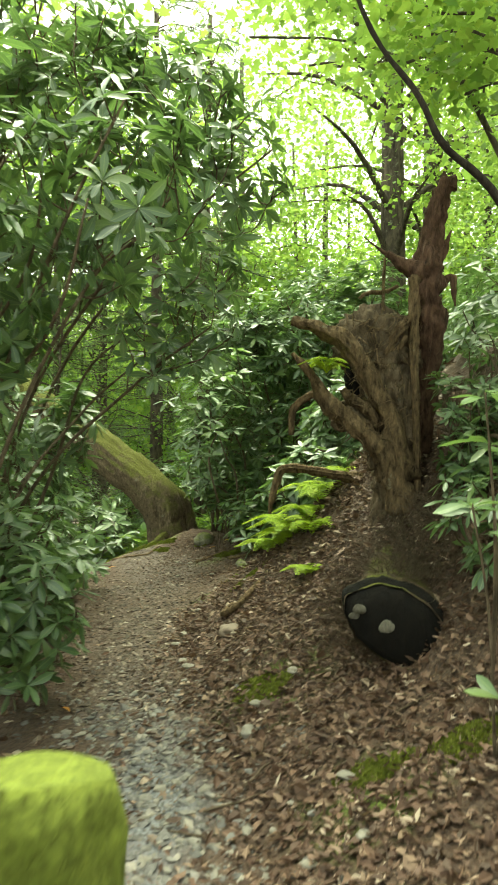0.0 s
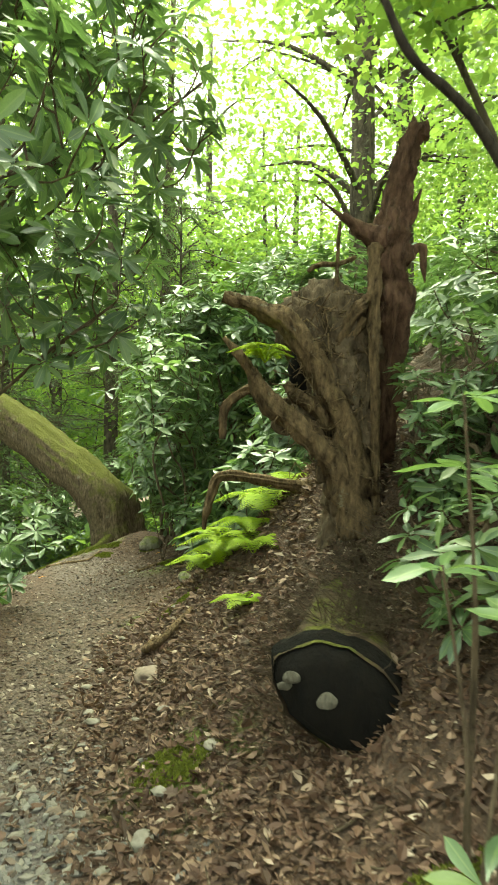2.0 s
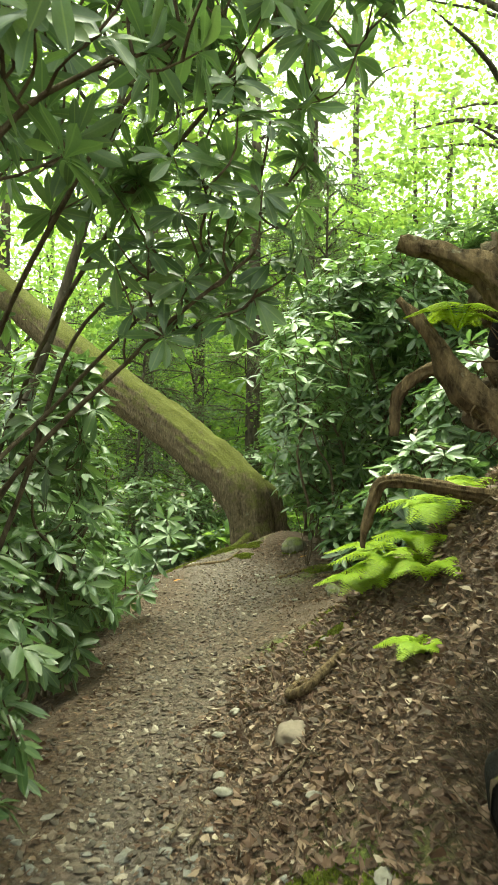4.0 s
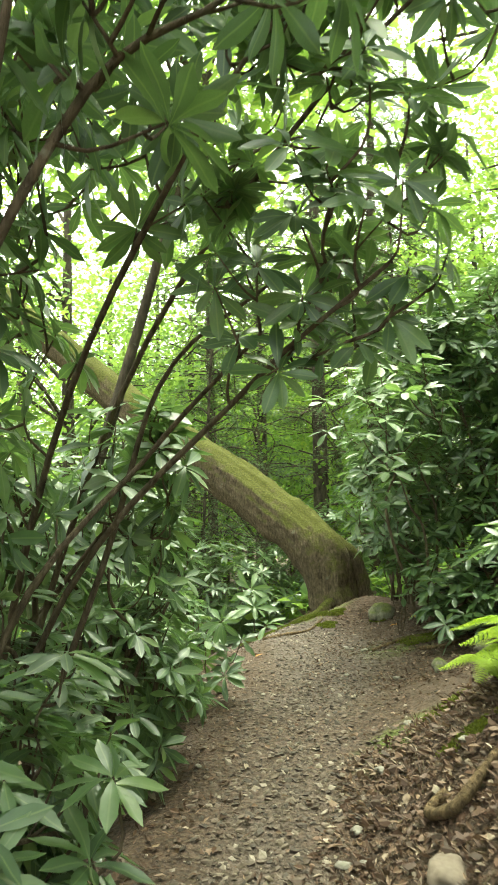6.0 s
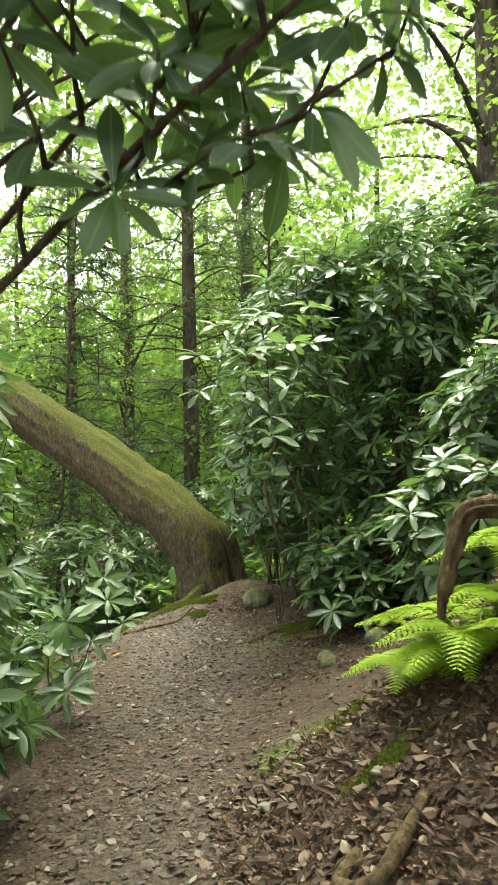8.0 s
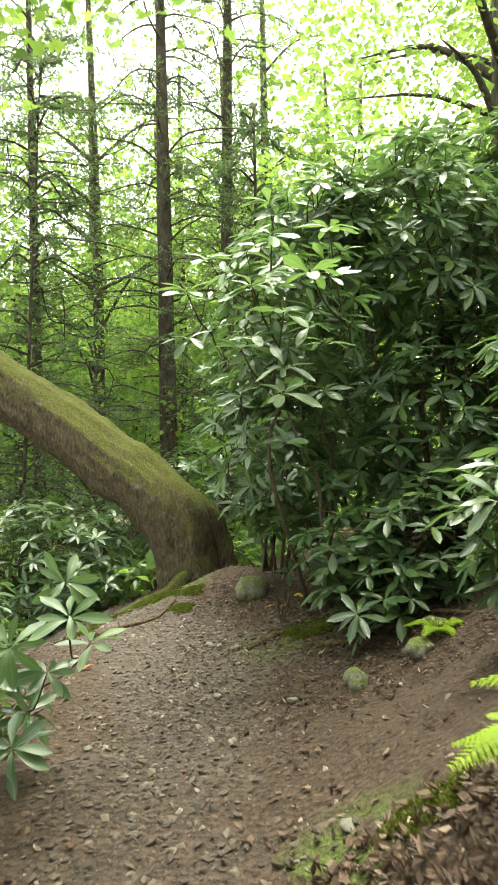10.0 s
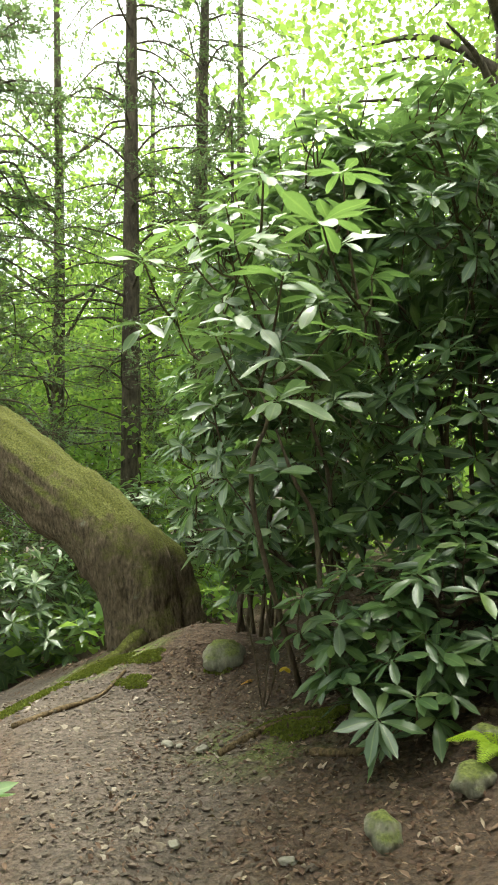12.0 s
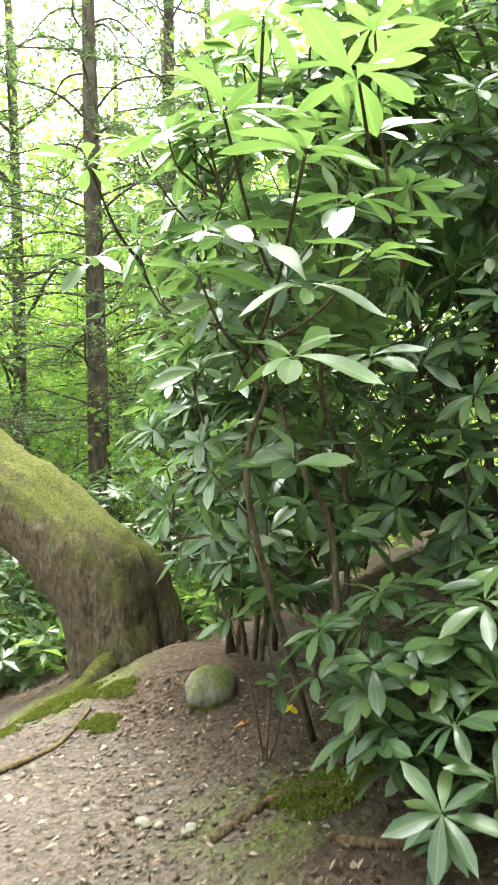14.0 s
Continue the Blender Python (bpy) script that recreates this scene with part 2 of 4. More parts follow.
def curve(points, n=12):
    """A smooth line through the points."""
    p = np.asarray(points, float)
    if len(p) < 3:
        return np.array([p[0] + (p[-1] - p[0]) * t for t in np.linspace(0, 1, n)])
    q = np.vstack([2 * p[0] - p[1], p, 2 * p[-1] - p[-2]])
    out = []
    for s in np.linspace(0, len(p) - 1.0001, n):
        i, t = int(s), s - int(s)
        a, b, c, d = q[i:i + 4]
        out.append(0.5 * (2 * b + (c - a) * t + (2 * a - 5 * b + 4 * c - d) * t * t + (3 * b - a - 3 * c + d) * t ** 3))
    return np.array(out)


def frames_along(direction, up_hint, place, size, roll=0.0):
    """Matrices whose y axis is the direction and whose z axis lies towards the hint."""
    y = direction / (np.linalg.norm(direction, axis=1)[:, None] + 1e-9)
    x = np.cross(y, up_hint)
    x /= np.linalg.norm(x, axis=1)[:, None] + 1e-9
    z = np.cross(x, y)
    m = np.zeros((len(y), 4, 4))
    s = np.broadcast_to(np.asarray(size, float), (len(y),))[:, None]
    roll = np.broadcast_to(np.asarray(roll, float), (len(y),))[:, None]
    m[:, :3, 0], m[:, :3, 2] = (x * np.cos(roll) + z * np.sin(roll)) * s, (z * np.cos(roll) - x * np.sin(roll)) * s
    m[:, :3, 1], m[:, :3, 3], m[:, 3, 3] = y * s, place, 1
    return m


def leaf_shape(width, sections, droop=0.12, fold=0.25, blunt=0.0):
    """A blade of length 1 along y, folded at the rib and drooping: vertices, triangles, distance from the rib."""
    v, r, f = [(0, 0, 0)], [0.0], []
    for i in range(1, sections + 1):
        t = i / (sections + 1)
        w = width * (math.sin(math.pi * t ** (0.8 + blunt)) ** 0.8)
        z = -droop * t * t + 0.03 * math.sin(5 * t)
        v += [(-w, t, z + fold * w), (0, t, z), (w, t, z + fold * w)]
        r += [1, 0, 1]
    v.append((0, 1, -droop))
    r.append(0.0)
    last = len(v) - 1
    f += [(0, 2, 1), (0, 3, 2)]
    for i in range(sections - 1):
        a = 1 + 3 * i
        f += [(a, a + 1, a + 4), (a, a + 4, a + 3), (a + 1, a + 2, a + 5), (a + 1, a + 5, a + 4)]
    a = 1 + 3 * (sections - 1)
    f += [(a, a + 1, last), (a + 1, a + 2, last)]
    return np.array(v, float), np.array(f), np.array(r)


RHODO_LEAF = leaf_shape(0.145, 5, 0.14, 0.28, 0.75)
RHODO_MID = leaf_shape(0.145, 3, 0.14, 0.28, 0.6)
RHODO_FAR = leaf_shape(0.16, 1, 0.14, 0.3)
CANOPY_LEAF = leaf_shape(0.30, 2, 0.15, 0.2)
DISTANT_LEAF = leaf_shape(0.36, 1, 0.15, 0.2)


def lobed_leaf():
    """A five-lobed maple leaf of length 1 along y."""
    rim = [(0.0, 0.0), (-0.18, 0.08), (-0.42, 0.05), (-0.27, 0.3), (-0.55, 0.5), (-0.22, 0.56), (0.0, 1.0), (0.22, 0.56), (0.55, 0.5), (0.27, 0.3), (0.42, 0.05), (0.18, 0.08)]
    v = [(x, y, 0.18 * abs(x) - 0.15 * y * y) for x, y in rim] + [(0, 0.35, 0.0)]
    f = [(12, (k + 1) % 12, k) for k in range(12)]
    return np.array(v, float), np.array(f), np.ones(13)


NEEDLE_SPRAY = leaf_shape(0.16, 1, 0.14, 0.3)
MAPLE_LEAF = lobed_leaf()
LITTER_LEAVES = [leaf_shape(0.24, 2, -0.15, 0.6), leaf_shape(0.38, 2, 0.2, -0.5, 0.4), leaf_shape(0.16, 1, -0.3, 0.7), lobed_leaf()]

# ---- ground ----
def lerp_at(y, ys, vs):
    return np.interp(y, ys, vs)


def trail_x(y):
    return lerp_at(y, (-20, -2, 0, 2.4, 5, 8, 9.2, 10.4, 12, 14), (3, 0.5, 0.1, -0.32, -0.84, -1.15, -1.4, -2.0, -3.6, -6.5))


def terrain(x, y):
    x, y = np.asarray(x, float), np.asarray(y, float)
    d = x - lerp_at(y, (-20, -2, 0, 2.4, 5, 8, 12, 30), (3, 0.5, 0.1, -0.32, -0.84, -1.15, -1.35, -1.6))
    base = lerp_at(y, (-20, 0, 3, 5, 9, 10.4, 11.2, 13, 20, 60), (0.3, 0.08, 0.05, 0.0, -0.08, -0.1, -0.1, -0.35, -0.9, -3.0))
    slope = lerp_at(y, (0, 3.5, 5, 5.7, 6.3, 8, 10, 12), (0.4, 0.45, 0.74, 0.92, 0.85, 0.22, 0.32, 0.35))
    steep = lerp_at(y, (0, 4, 6, 8, 10, 14), (0.9, 1.15, 1.1, 0.6, 0.45, 0.45))
    foot = np.clip(d - 0.38, 0, 0.95)
    rise = slope * foot ** 2 / (foot + 0.08) + steep * np.clip(d - 1.33, 0, 1.4) + 0.42 * np.clip(d - 2.73, 0, 14) + 0.1 * np.clip(d - 17, 0, 60)
    fall_from = lerp_at(y, (0, 9, 10.2, 11.2, 12), (0.62, 0.62, 0.6, 0.3, 0.3))
    fall = 0.42 * np.clip(-d - fall_from, 0, 3.5) + 0.12 * np.clip(-d - fall_from - 3.5, 0, 40)
    mound = 0.24 * np.exp(-((x + 0.9) / 0.5) ** 2 - ((y - 11.1) / 0.55) ** 2)
    return base + rise - fall + mound


def terrain_fine(x, y):
    x, y = np.asarray(x, float), np.asarray(y, float)
    z = terrain(x, y)
    w = np.array([noise.noise((a * 1.7, b * 1.7, 0.3)) * 0.05 + noise.noise((a * 6, b * 6, 1.3)) * 0.02 for a, b in zip(x.ravel(), y.ravel())]).reshape(x.shape)
    on = np.exp(-((x - trail_x(y)) / 0.45) ** 2)
    return z + w * (1 - 0.65 * on)


def build_ground():
    def line(inner_a, inner_b, step, outer):
        core = list(np.arange(inner_a, inner_b, step))
        lo, hi, s = [inner_a], [inner_b], step
        while hi[-1] < outer:
            s *= 1.22
            hi.append(hi[-1] + s)
            lo.append(lo[-1] - s)
        return np.array(lo[:0:-1] + core + hi)
    xs, ys = line(-3.0, 2.6, 0.05, 900), line(0.6, 12.5, 0.05, 900)
    gx, gy = np.meshgrid(xs, ys)
    gz = terrain_fine(gx, gy)
    s = Soup()
    nx, ny = len(xs), len(ys)
    i, j = np.meshgrid(np.arange(nx - 1), np.arange(ny - 1))
    a = (j * nx + i).ravel()
    s.add(np.stack([gx.ravel(), gy.ravel(), gz.ravel()], 1), np.concatenate([np.stack([a, a + 1, a + nx + 1], 1), np.stack([a, a + nx + 1, a + nx], 1)]))
    me = s.mesh("ground", M_GROUND)
    x, y = gx.ravel(), gy.ravel()
    wob = np.array([noise.noise((p * 2.2, q * 2.2, 5)) for p, q in zip(x, y)])
    half = lerp_at(y, (0, 5, 8, 9.5, 10.6), (0.36, 0.34, 0.48, 0.85, 0.85))
    off = np.abs(x - trail_x(y) - lerp_at(y, (7.5, 9.5), (0, 0.35))) + wob * 0.18
    path = np.clip((half + 0.1 - off) / 0.2, 0, 1) * (y < 14)
    gravel = np.clip((half * 0.8 - off) / 0.2, 0, 1) * lerp_at(y, (3.0, 4.0, 7, 8), (1, 0.15, 0.0, 0.12))
    moss = np.clip(1 - np.hypot(x - 0.12, (y - 3.9) * 0.8) / 0.4, 0, 1) + np.clip(1 - np.hypot(x - 0.45, y - 2.6) / 0.35, 0, 1)
    moss += np.clip(1 - np.hypot((x + 1.62) * 0.6, y - 10.95 - 0.3 * (x + 1.6)) / 0.4, 0, 1) * 2 + np.clip(1 - np.hypot(x + 0.35, y - 6.6) / 0.35, 0, 1) + np.clip(1 - np.hypot(x + 0.5, y - 9.3) / 0.5, 0, 1) * 0.8
    for name, v in (("path", path), ("gravel", gravel), ("moss", np.clip(moss * 1.3, 0, 1))):
        me.attributes.new(name, "FLOAT", "POINT").data.foreach_set("value", v.astype(np.float32))
    return tagged(new("ground", me), "leaf-strewn forest soil with a worn gravel and dirt footpath", "ground", kind="structure")


build_ground()


def ground_at(x, y):
    return float(terrain_fine(np.array([x]), np.array([y]))[0])


# ---- leaning tree and fallen tree ----
def build_leaning_tree():
    t = thing("leaning_tree", (-1.4, 11.35, -0.15), "thick leaning tree trunk with moss along its upper side", "tree")
    s = Soup()
    pts = curve([(-1.3, 11.48, -0.6), (-1.35, 11.5, -0.12), (-1.38, 11.5, 0.2), (-1.5, 11.55, 0.6), (-1.78, 11.65, 0.9), (-2.17, 11.8, 1.17), (-2.7, 12.0, 1.52), (-3.5, 12.1, 2.06), (-4.2, 12.2, 2.55), (-6.0, 12.8, 3.9), (-8.0, 13.5, 5.5)], 110)
    rad = np.interp(np.linspace(0, 1, 110), (0, 0.1, 0.2, 0.32, 0.5, 0.8, 1), (0.42, 0.31, 0.3, 0.34, 0.335, 0.3, 0.18))
    s.tube(pts, rad, 64, 0.09, 3.0, ridges=0.09)
    lumpy = s.v[0].copy()
    s.v[0] = lumpy + np.array([[0.012 * noise.noise(Vector(map(float, q)) * 13), 0.012 * noise.noise(Vector(map(float, q)) * 17), 0.016 * noise.noise(Vector(map(float, q)) * 21)] for q in lumpy], np.float32)
    part("trunk", s, M_LEAN, t)
    for points, r in (([(-1.4, 11.68, 0.78), (-1.18, 11.7, 0.6), (-1.05, 11.7, 0.36), (-1.0, 11.7, 0.0)], (0.12, 0.13, 0.13, 0.14)),
                      ([(-1.3, 11.3, 0.1), (-1.5, 11.1, -0.08), (-1.75, 10.92, -0.16), (-1.95, 10.8, -0.24)], (0.09, 0.07, 0.05, 0.03))):
        s = Soup()
        s.tube(curve(points, 14), np.interp(np.linspace(0, 1, 14), np.linspace(0, 1, len(r)), r), 20, 0.3, 6.0, ridges=0.25)
        part("root", s, M_LEAN, t)


build_leaning_tree()


def rough_blob(s, centre, radii, rough, freq, n=3, fine=0.0):
    bm = bmesh.new()
    bmesh.ops.create_icosphere(bm, subdivisions=n, radius=1)
    v = np.array([p.co[:] for p in bm.verts])
    f = np.array([[q.index for q in p.verts] for p in bm.faces])
    bm.free()
    w = v * np.asarray(radii)
    k = [1 + rough * (noise.noise(Vector(p + centre) * freq) + 0.6 * noise.noise(Vector(p + centre) * freq * 2.3)) + (fine * (noise.noise(Vector(p + centre) * 24) + abs(noise.noise(Vector(p + centre) * 55))) if fine else 0) for p in w]
    s.add(w * np.array(k)[:, None] + centre, f)


def build_fallen_tree():
    t = thing("uprooted_stump", (0.9, 4.7, 0.9), "weathered brown uprooted tree stump with a broken snag", "tree stump")
    for centre, radii, rough, freq in (((0.87, 4.76, 2.2), (0.25, 0.17, 0.26), 0.25, 4.0), ((0.92, 4.75, 1.9), (0.21, 0.17, 0.3), 0.3, 5.0), ((0.98, 4.76, 1.55), (0.16, 0.17, 0.34), 0.35, 5.0), ((0.7, 4.78, 1.74), (0.16, 0.13, 0.11), 0.5, 7.0), ((1.02, 4.86, 1.2), (0.17, 0.2, 0.36), 0.4, 5.0)):
        s = Soup()
        rough_blob(s, np.array(centre), radii, rough, freq, 5, fine=0.18)
        part("root_mass", s, M_ROOTSOIL, t, "soil-packed mass of roots")
    # Solid black lump: the gap's inner shade put in as colour.
    s = Soup()
    rough_blob(s, np.array((0.7, 4.66, 1.98)), (0.065, 0.05, 0.13), 0.25, 9.0, 3)
    part("hollow", s, M_BLACK, t, "black lump painted as the shade inside a gap in the stump")
    roots = (([(0.28, 4.58, 2.35), (0.33, 4.58, 2.335), (0.42, 4.58, 2.315), (0.6, 4.57, 2.23), (0.74, 4.57, 2.06), (0.845, 4.58, 1.87), (0.945, 4.6, 1.69), (1.0, 4.62, 1.3)], (0.028, 0.03, 0.036, 0.06, 0.065, 0.065, 0.07, 0.11)),
             ([(0.285, 4.6, 2.14), (0.42, 4.6, 1.985), (0.54, 4.58, 1.79), (0.725, 4.57, 1.64), (0.91, 4.58, 1.45), (1.02, 4.6, 1.1)], (0.014, 0.026, 0.05, 0.06, 0.075, 0.1)),
             ([(0.285, 4.7, 1.6), (0.3, 4.7, 1.77), (0.42, 4.68, 1.87), (0.52, 4.66, 1.8)], (0.016, 0.024, 0.028, 0.03)),
             ([(0.74, 4.7, 2.52), (0.8, 4.68, 2.555), (0.9, 4.68, 2.56), (1.0, 4.68, 2.6)], (0.007, 0.011, 0.013, 0.009)),
             ([(0.905, 4.64, 2.78), (0.895, 4.64, 2.6), (0.9, 4.68, 2.42)], (0.007, 0.009, 0.011)),
             ([(1.09, 4.56, 2.64), (1.075, 4.55, 2.35), (1.08, 4.55, 2.05), (1.1, 4.57, 1.5), (1.1, 4.6, 1.1)], (0.035, 0.03, 0.024, 0.022, 0.03)),
             ([(1.06, 4.56, 2.36), (0.98, 4.57, 2.28), (0.9, 4.6, 2.12)], (0.025, 0.032, 0.02)),
             ([(1.04, 4.58, 2.25), (0.97, 4.6, 2.15), (0.92, 4.62, 2.02)], (0.02, 0.022, 0.014)),
             ([(0.62, 4.62, 1.9), (0.68, 4.6, 1.83), (0.8, 4.6, 1.76), (0.86, 4.62, 1.66)], (0.02, 0.04, 0.042, 0.03)),
             ([(1.0, 5.3, 1.15), (0.9, 5.6, 1.25), (0.63, 5.6, 1.305), (0.29, 5.6, 1.34), (0.22, 5.6, 1.22), (0.18, 5.58, 1.1), (0.17, 5.6, 0.98)], (0.05, 0.04, 0.032, 0.03, 0.03, 0.024, 0.014)))
    for points, r in roots:
        s = Soup()
        s.tube(curve(points, 50), np.interp(np.linspace(0, 1, 50), np.linspace(0, 1, len(r)), r), 24, 0.35, 14.0, ridges=0.5)
        part("root", s, M_ROTTEN, t)
    s = Soup()
    s.tube(curve([(1.16, 4.95, 1.4), (1.2, 4.82, 1.95), (1.215, 4.66, 2.33), (1.18, 4.6, 2.54), (1.183, 4.6, 2.72), (1.205, 4.6, 2.93), (1.258, 4.6, 3.13), (1.316, 4.6, 3.29)], 70), np.interp(np.linspace(0, 1, 70), (0, 0.25, 0.42, 0.55, 0.66, 0.8, 0.97, 1), (0.09, 0.09, 0.08, 0.088, 0.068, 0.058, 0.052, 0.04)), 36, 0.35, 13.0, ridges=0.45)
    snag = part("snag", s, M_SNAG, t, "broken reddish-brown snag")
    for points, r in (([(1.17, 4.58, 2.63), (1.08, 4.58, 2.68), (1.0, 4.58, 2.725), (0.9, 4.58, 2.79)], (0.07, 0.055, 0.04, 0.022)), ([(0.91, 4.58, 2.78), (0.83, 4.58, 2.84), (0.755, 4.58, 2.9)], (0.012, 0.006, 0.003)),
                      ([(1.24, 4.6, 2.74), (1.29, 4.6, 2.83), (1.335, 4.6, 2.95)], (0.04, 0.022, 0.004)), ([(1.24, 4.6, 2.55), (1.33, 4.6, 2.64), (1.345, 4.6, 2.56), (1.36, 4.6, 2.45)], (0.03, 0.022, 0.018, 0.006)),
                      ([(1.29, 4.6, 3.22), (1.29, 4.6, 3.3), (1.285, 4.6, 3.34)], (0.03, 0.018, 0.004)), ([(1.33, 4.6, 3.22), (1.35, 4.6, 3.29), (1.36, 4.6, 3.32)], (0.035, 0.02, 0.004))):
        s = Soup()
        s.tube(curve(points, 16), np.interp(np.linspace(0, 1, 16), np.linspace(0, 1, len(r)), r), 14, 0.35, 14.0, ridges=0.4)
        part("prong", s, M_SNAG, snag)
    for k in range(230):
        o = np.array((rng.uniform(0.64, 1.06), rng.uniform(4.55, 4.62), rng.uniform(1.4, 2.42)))
        e = o + rng.normal(0, 0.07, 3) + (0, -0.07, -0.06)
        s = Soup()
        s.tube(curve([o, (o + e) / 2 + rng.normal(0, 0.03, 3), e], 6), np.linspace(rng.uniform(0.002, 0.006), 0.001, 6), 5)
        part("rootlet", s, M_ROTTEN, t)
    g = thing("rotten_log", (0.8, 4.0, 0.6), "mossy rotten log with a near-black end on the bank", "log")
    s = Soup()
    def flatten(soup):
        """The log is wider than high and lies tilted down the slope."""
        v = soup.v[-1]
        c = np.array((0.765, 3.5, 0.62))
        back = (v[:, 1] - c[1])[:, None] * np.array((0.36, 0.0, 0.03))
        q = v - c - back
        a = math.radians(-30)
        x, z = q[:, 0] * 1.45, q[:, 2] * 0.9
        soup.v[-1] = (np.stack([x * math.cos(a) - z * math.sin(a), q[:, 1], x * math.sin(a) + z * math.cos(a)], 1) + c + back).astype(np.float32)

    def log_line(a, b, n):
        return np.array([(0.756 + 0.36 * (y - 3.5), y, 0.6 + 0.03 * (y - 3.5)) for y in np.linspace(a, b, n)])
    s.tube(log_line(3.52, 4.45, 40), np.linspace(0.2, 0.23, 40), 48, 0.1, 5.0, cap=False, ridges=0.06)
    flatten(s)
    part("bark", s, M_LOG, g)
    # Solid domed end cap, near-black all over.
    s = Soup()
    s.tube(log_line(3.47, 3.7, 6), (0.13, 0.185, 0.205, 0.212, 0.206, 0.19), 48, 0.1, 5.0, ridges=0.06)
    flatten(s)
    end = part("end_wood", s, M_BLACK, g, "near-black end face")
    for centre, radii in (((0.685, 3.47, 0.63), (0.036, 0.006, 0.032)), ((0.55, 3.49, 0.715), (0.034, 0.008, 0.024)), ((0.53, 3.5, 0.68), (0.028, 0.008, 0.018))):
        s = Soup()
        rough_blob(s, np.array(centre), radii, 0.3, 20.0, 3)
        part("fungus", s, M_FUNGUS, end, "pale grey bracket fungus")
    return t


build_fallen_tree()


# ---- shrubs ----
def in_blobs(blobs, n, shell=0.55):
    """Points in ellipsoids, more of them near the skin, and the way out of each."""
    vol = np.array([r[0] * r[1] * r[2] for _, r in blobs]) ** 0.8
    pick = rng.choice(len(blobs), n, p=vol / vol.sum())
    d = rng.normal(size=(n, 3))
    d /= np.linalg.norm(d, axis=1)[:, None]
    k = rng.uniform(shell ** 2, 1.0, n) ** 0.5
    c, r = np.array([blobs[i][0] for i in pick], float), np.array([blobs[i][1] for i in pick], float)
    return c + d * r * k[:, None], d


def whorl_mats(tips, ways, size, lo=7, hi=12):
    place, direction, hint, sizes = [], [], [], []
    for p, w in zip(tips, ways):
        w = w / np.linalg.norm(w)
        u = np.cross(w, (0.3, 0.5, 0.81))
        u /= np.linalg.norm(u)
        v = np.cross(w, u)
        n, a0 = rng.integers(lo, hi), rng.uniform(0, 6.28)
        for k in range(n):
            a = a0 + 6.283 * k / n + rng.normal(0, 0.15)
            tilt = rng.uniform(-0.15, 0.6)
            dv = (u * math.cos(a) + v * math.sin(a)) * math.cos(tilt) + w * math.sin(tilt)
            dv[2] -= 0.12
            place.append(p - w * rng.uniform(0, 0.03))
            direction.append(dv)
            hint.append(w + rng.normal(0, 0.15, 3))
            sizes.append(size * rng.uniform(0.7, 1.2))
    return frames_along(np.array(direction), np.array(hint), np.array(place), np.array(sizes), rng.normal(0, 0.25, len(place)))


LEAF_MESHES = {}


def leaf_mesh(mat):
    if mat.name not in LEAF_MESHES:
        s = Soup()
        s.add(RHODO_LEAF[0], RHODO_LEAF[1], RHODO_LEAF[2])
        LEAF_MESHES[mat.name] = s.mesh("leaf", mat)
    return LEAF_MESHES[mat.name]


def single_leaves(mats, parent, mat):
    inv = parent.matrix_basis.inverted()
    for m in mats:
        ob = new("leaf", leaf_mesh(mat))
        ob.parent = parent
        ob.matrix_parent_inverse = inv
        ob.matrix_basis = Matrix([list(map(float, r)) for r in m])


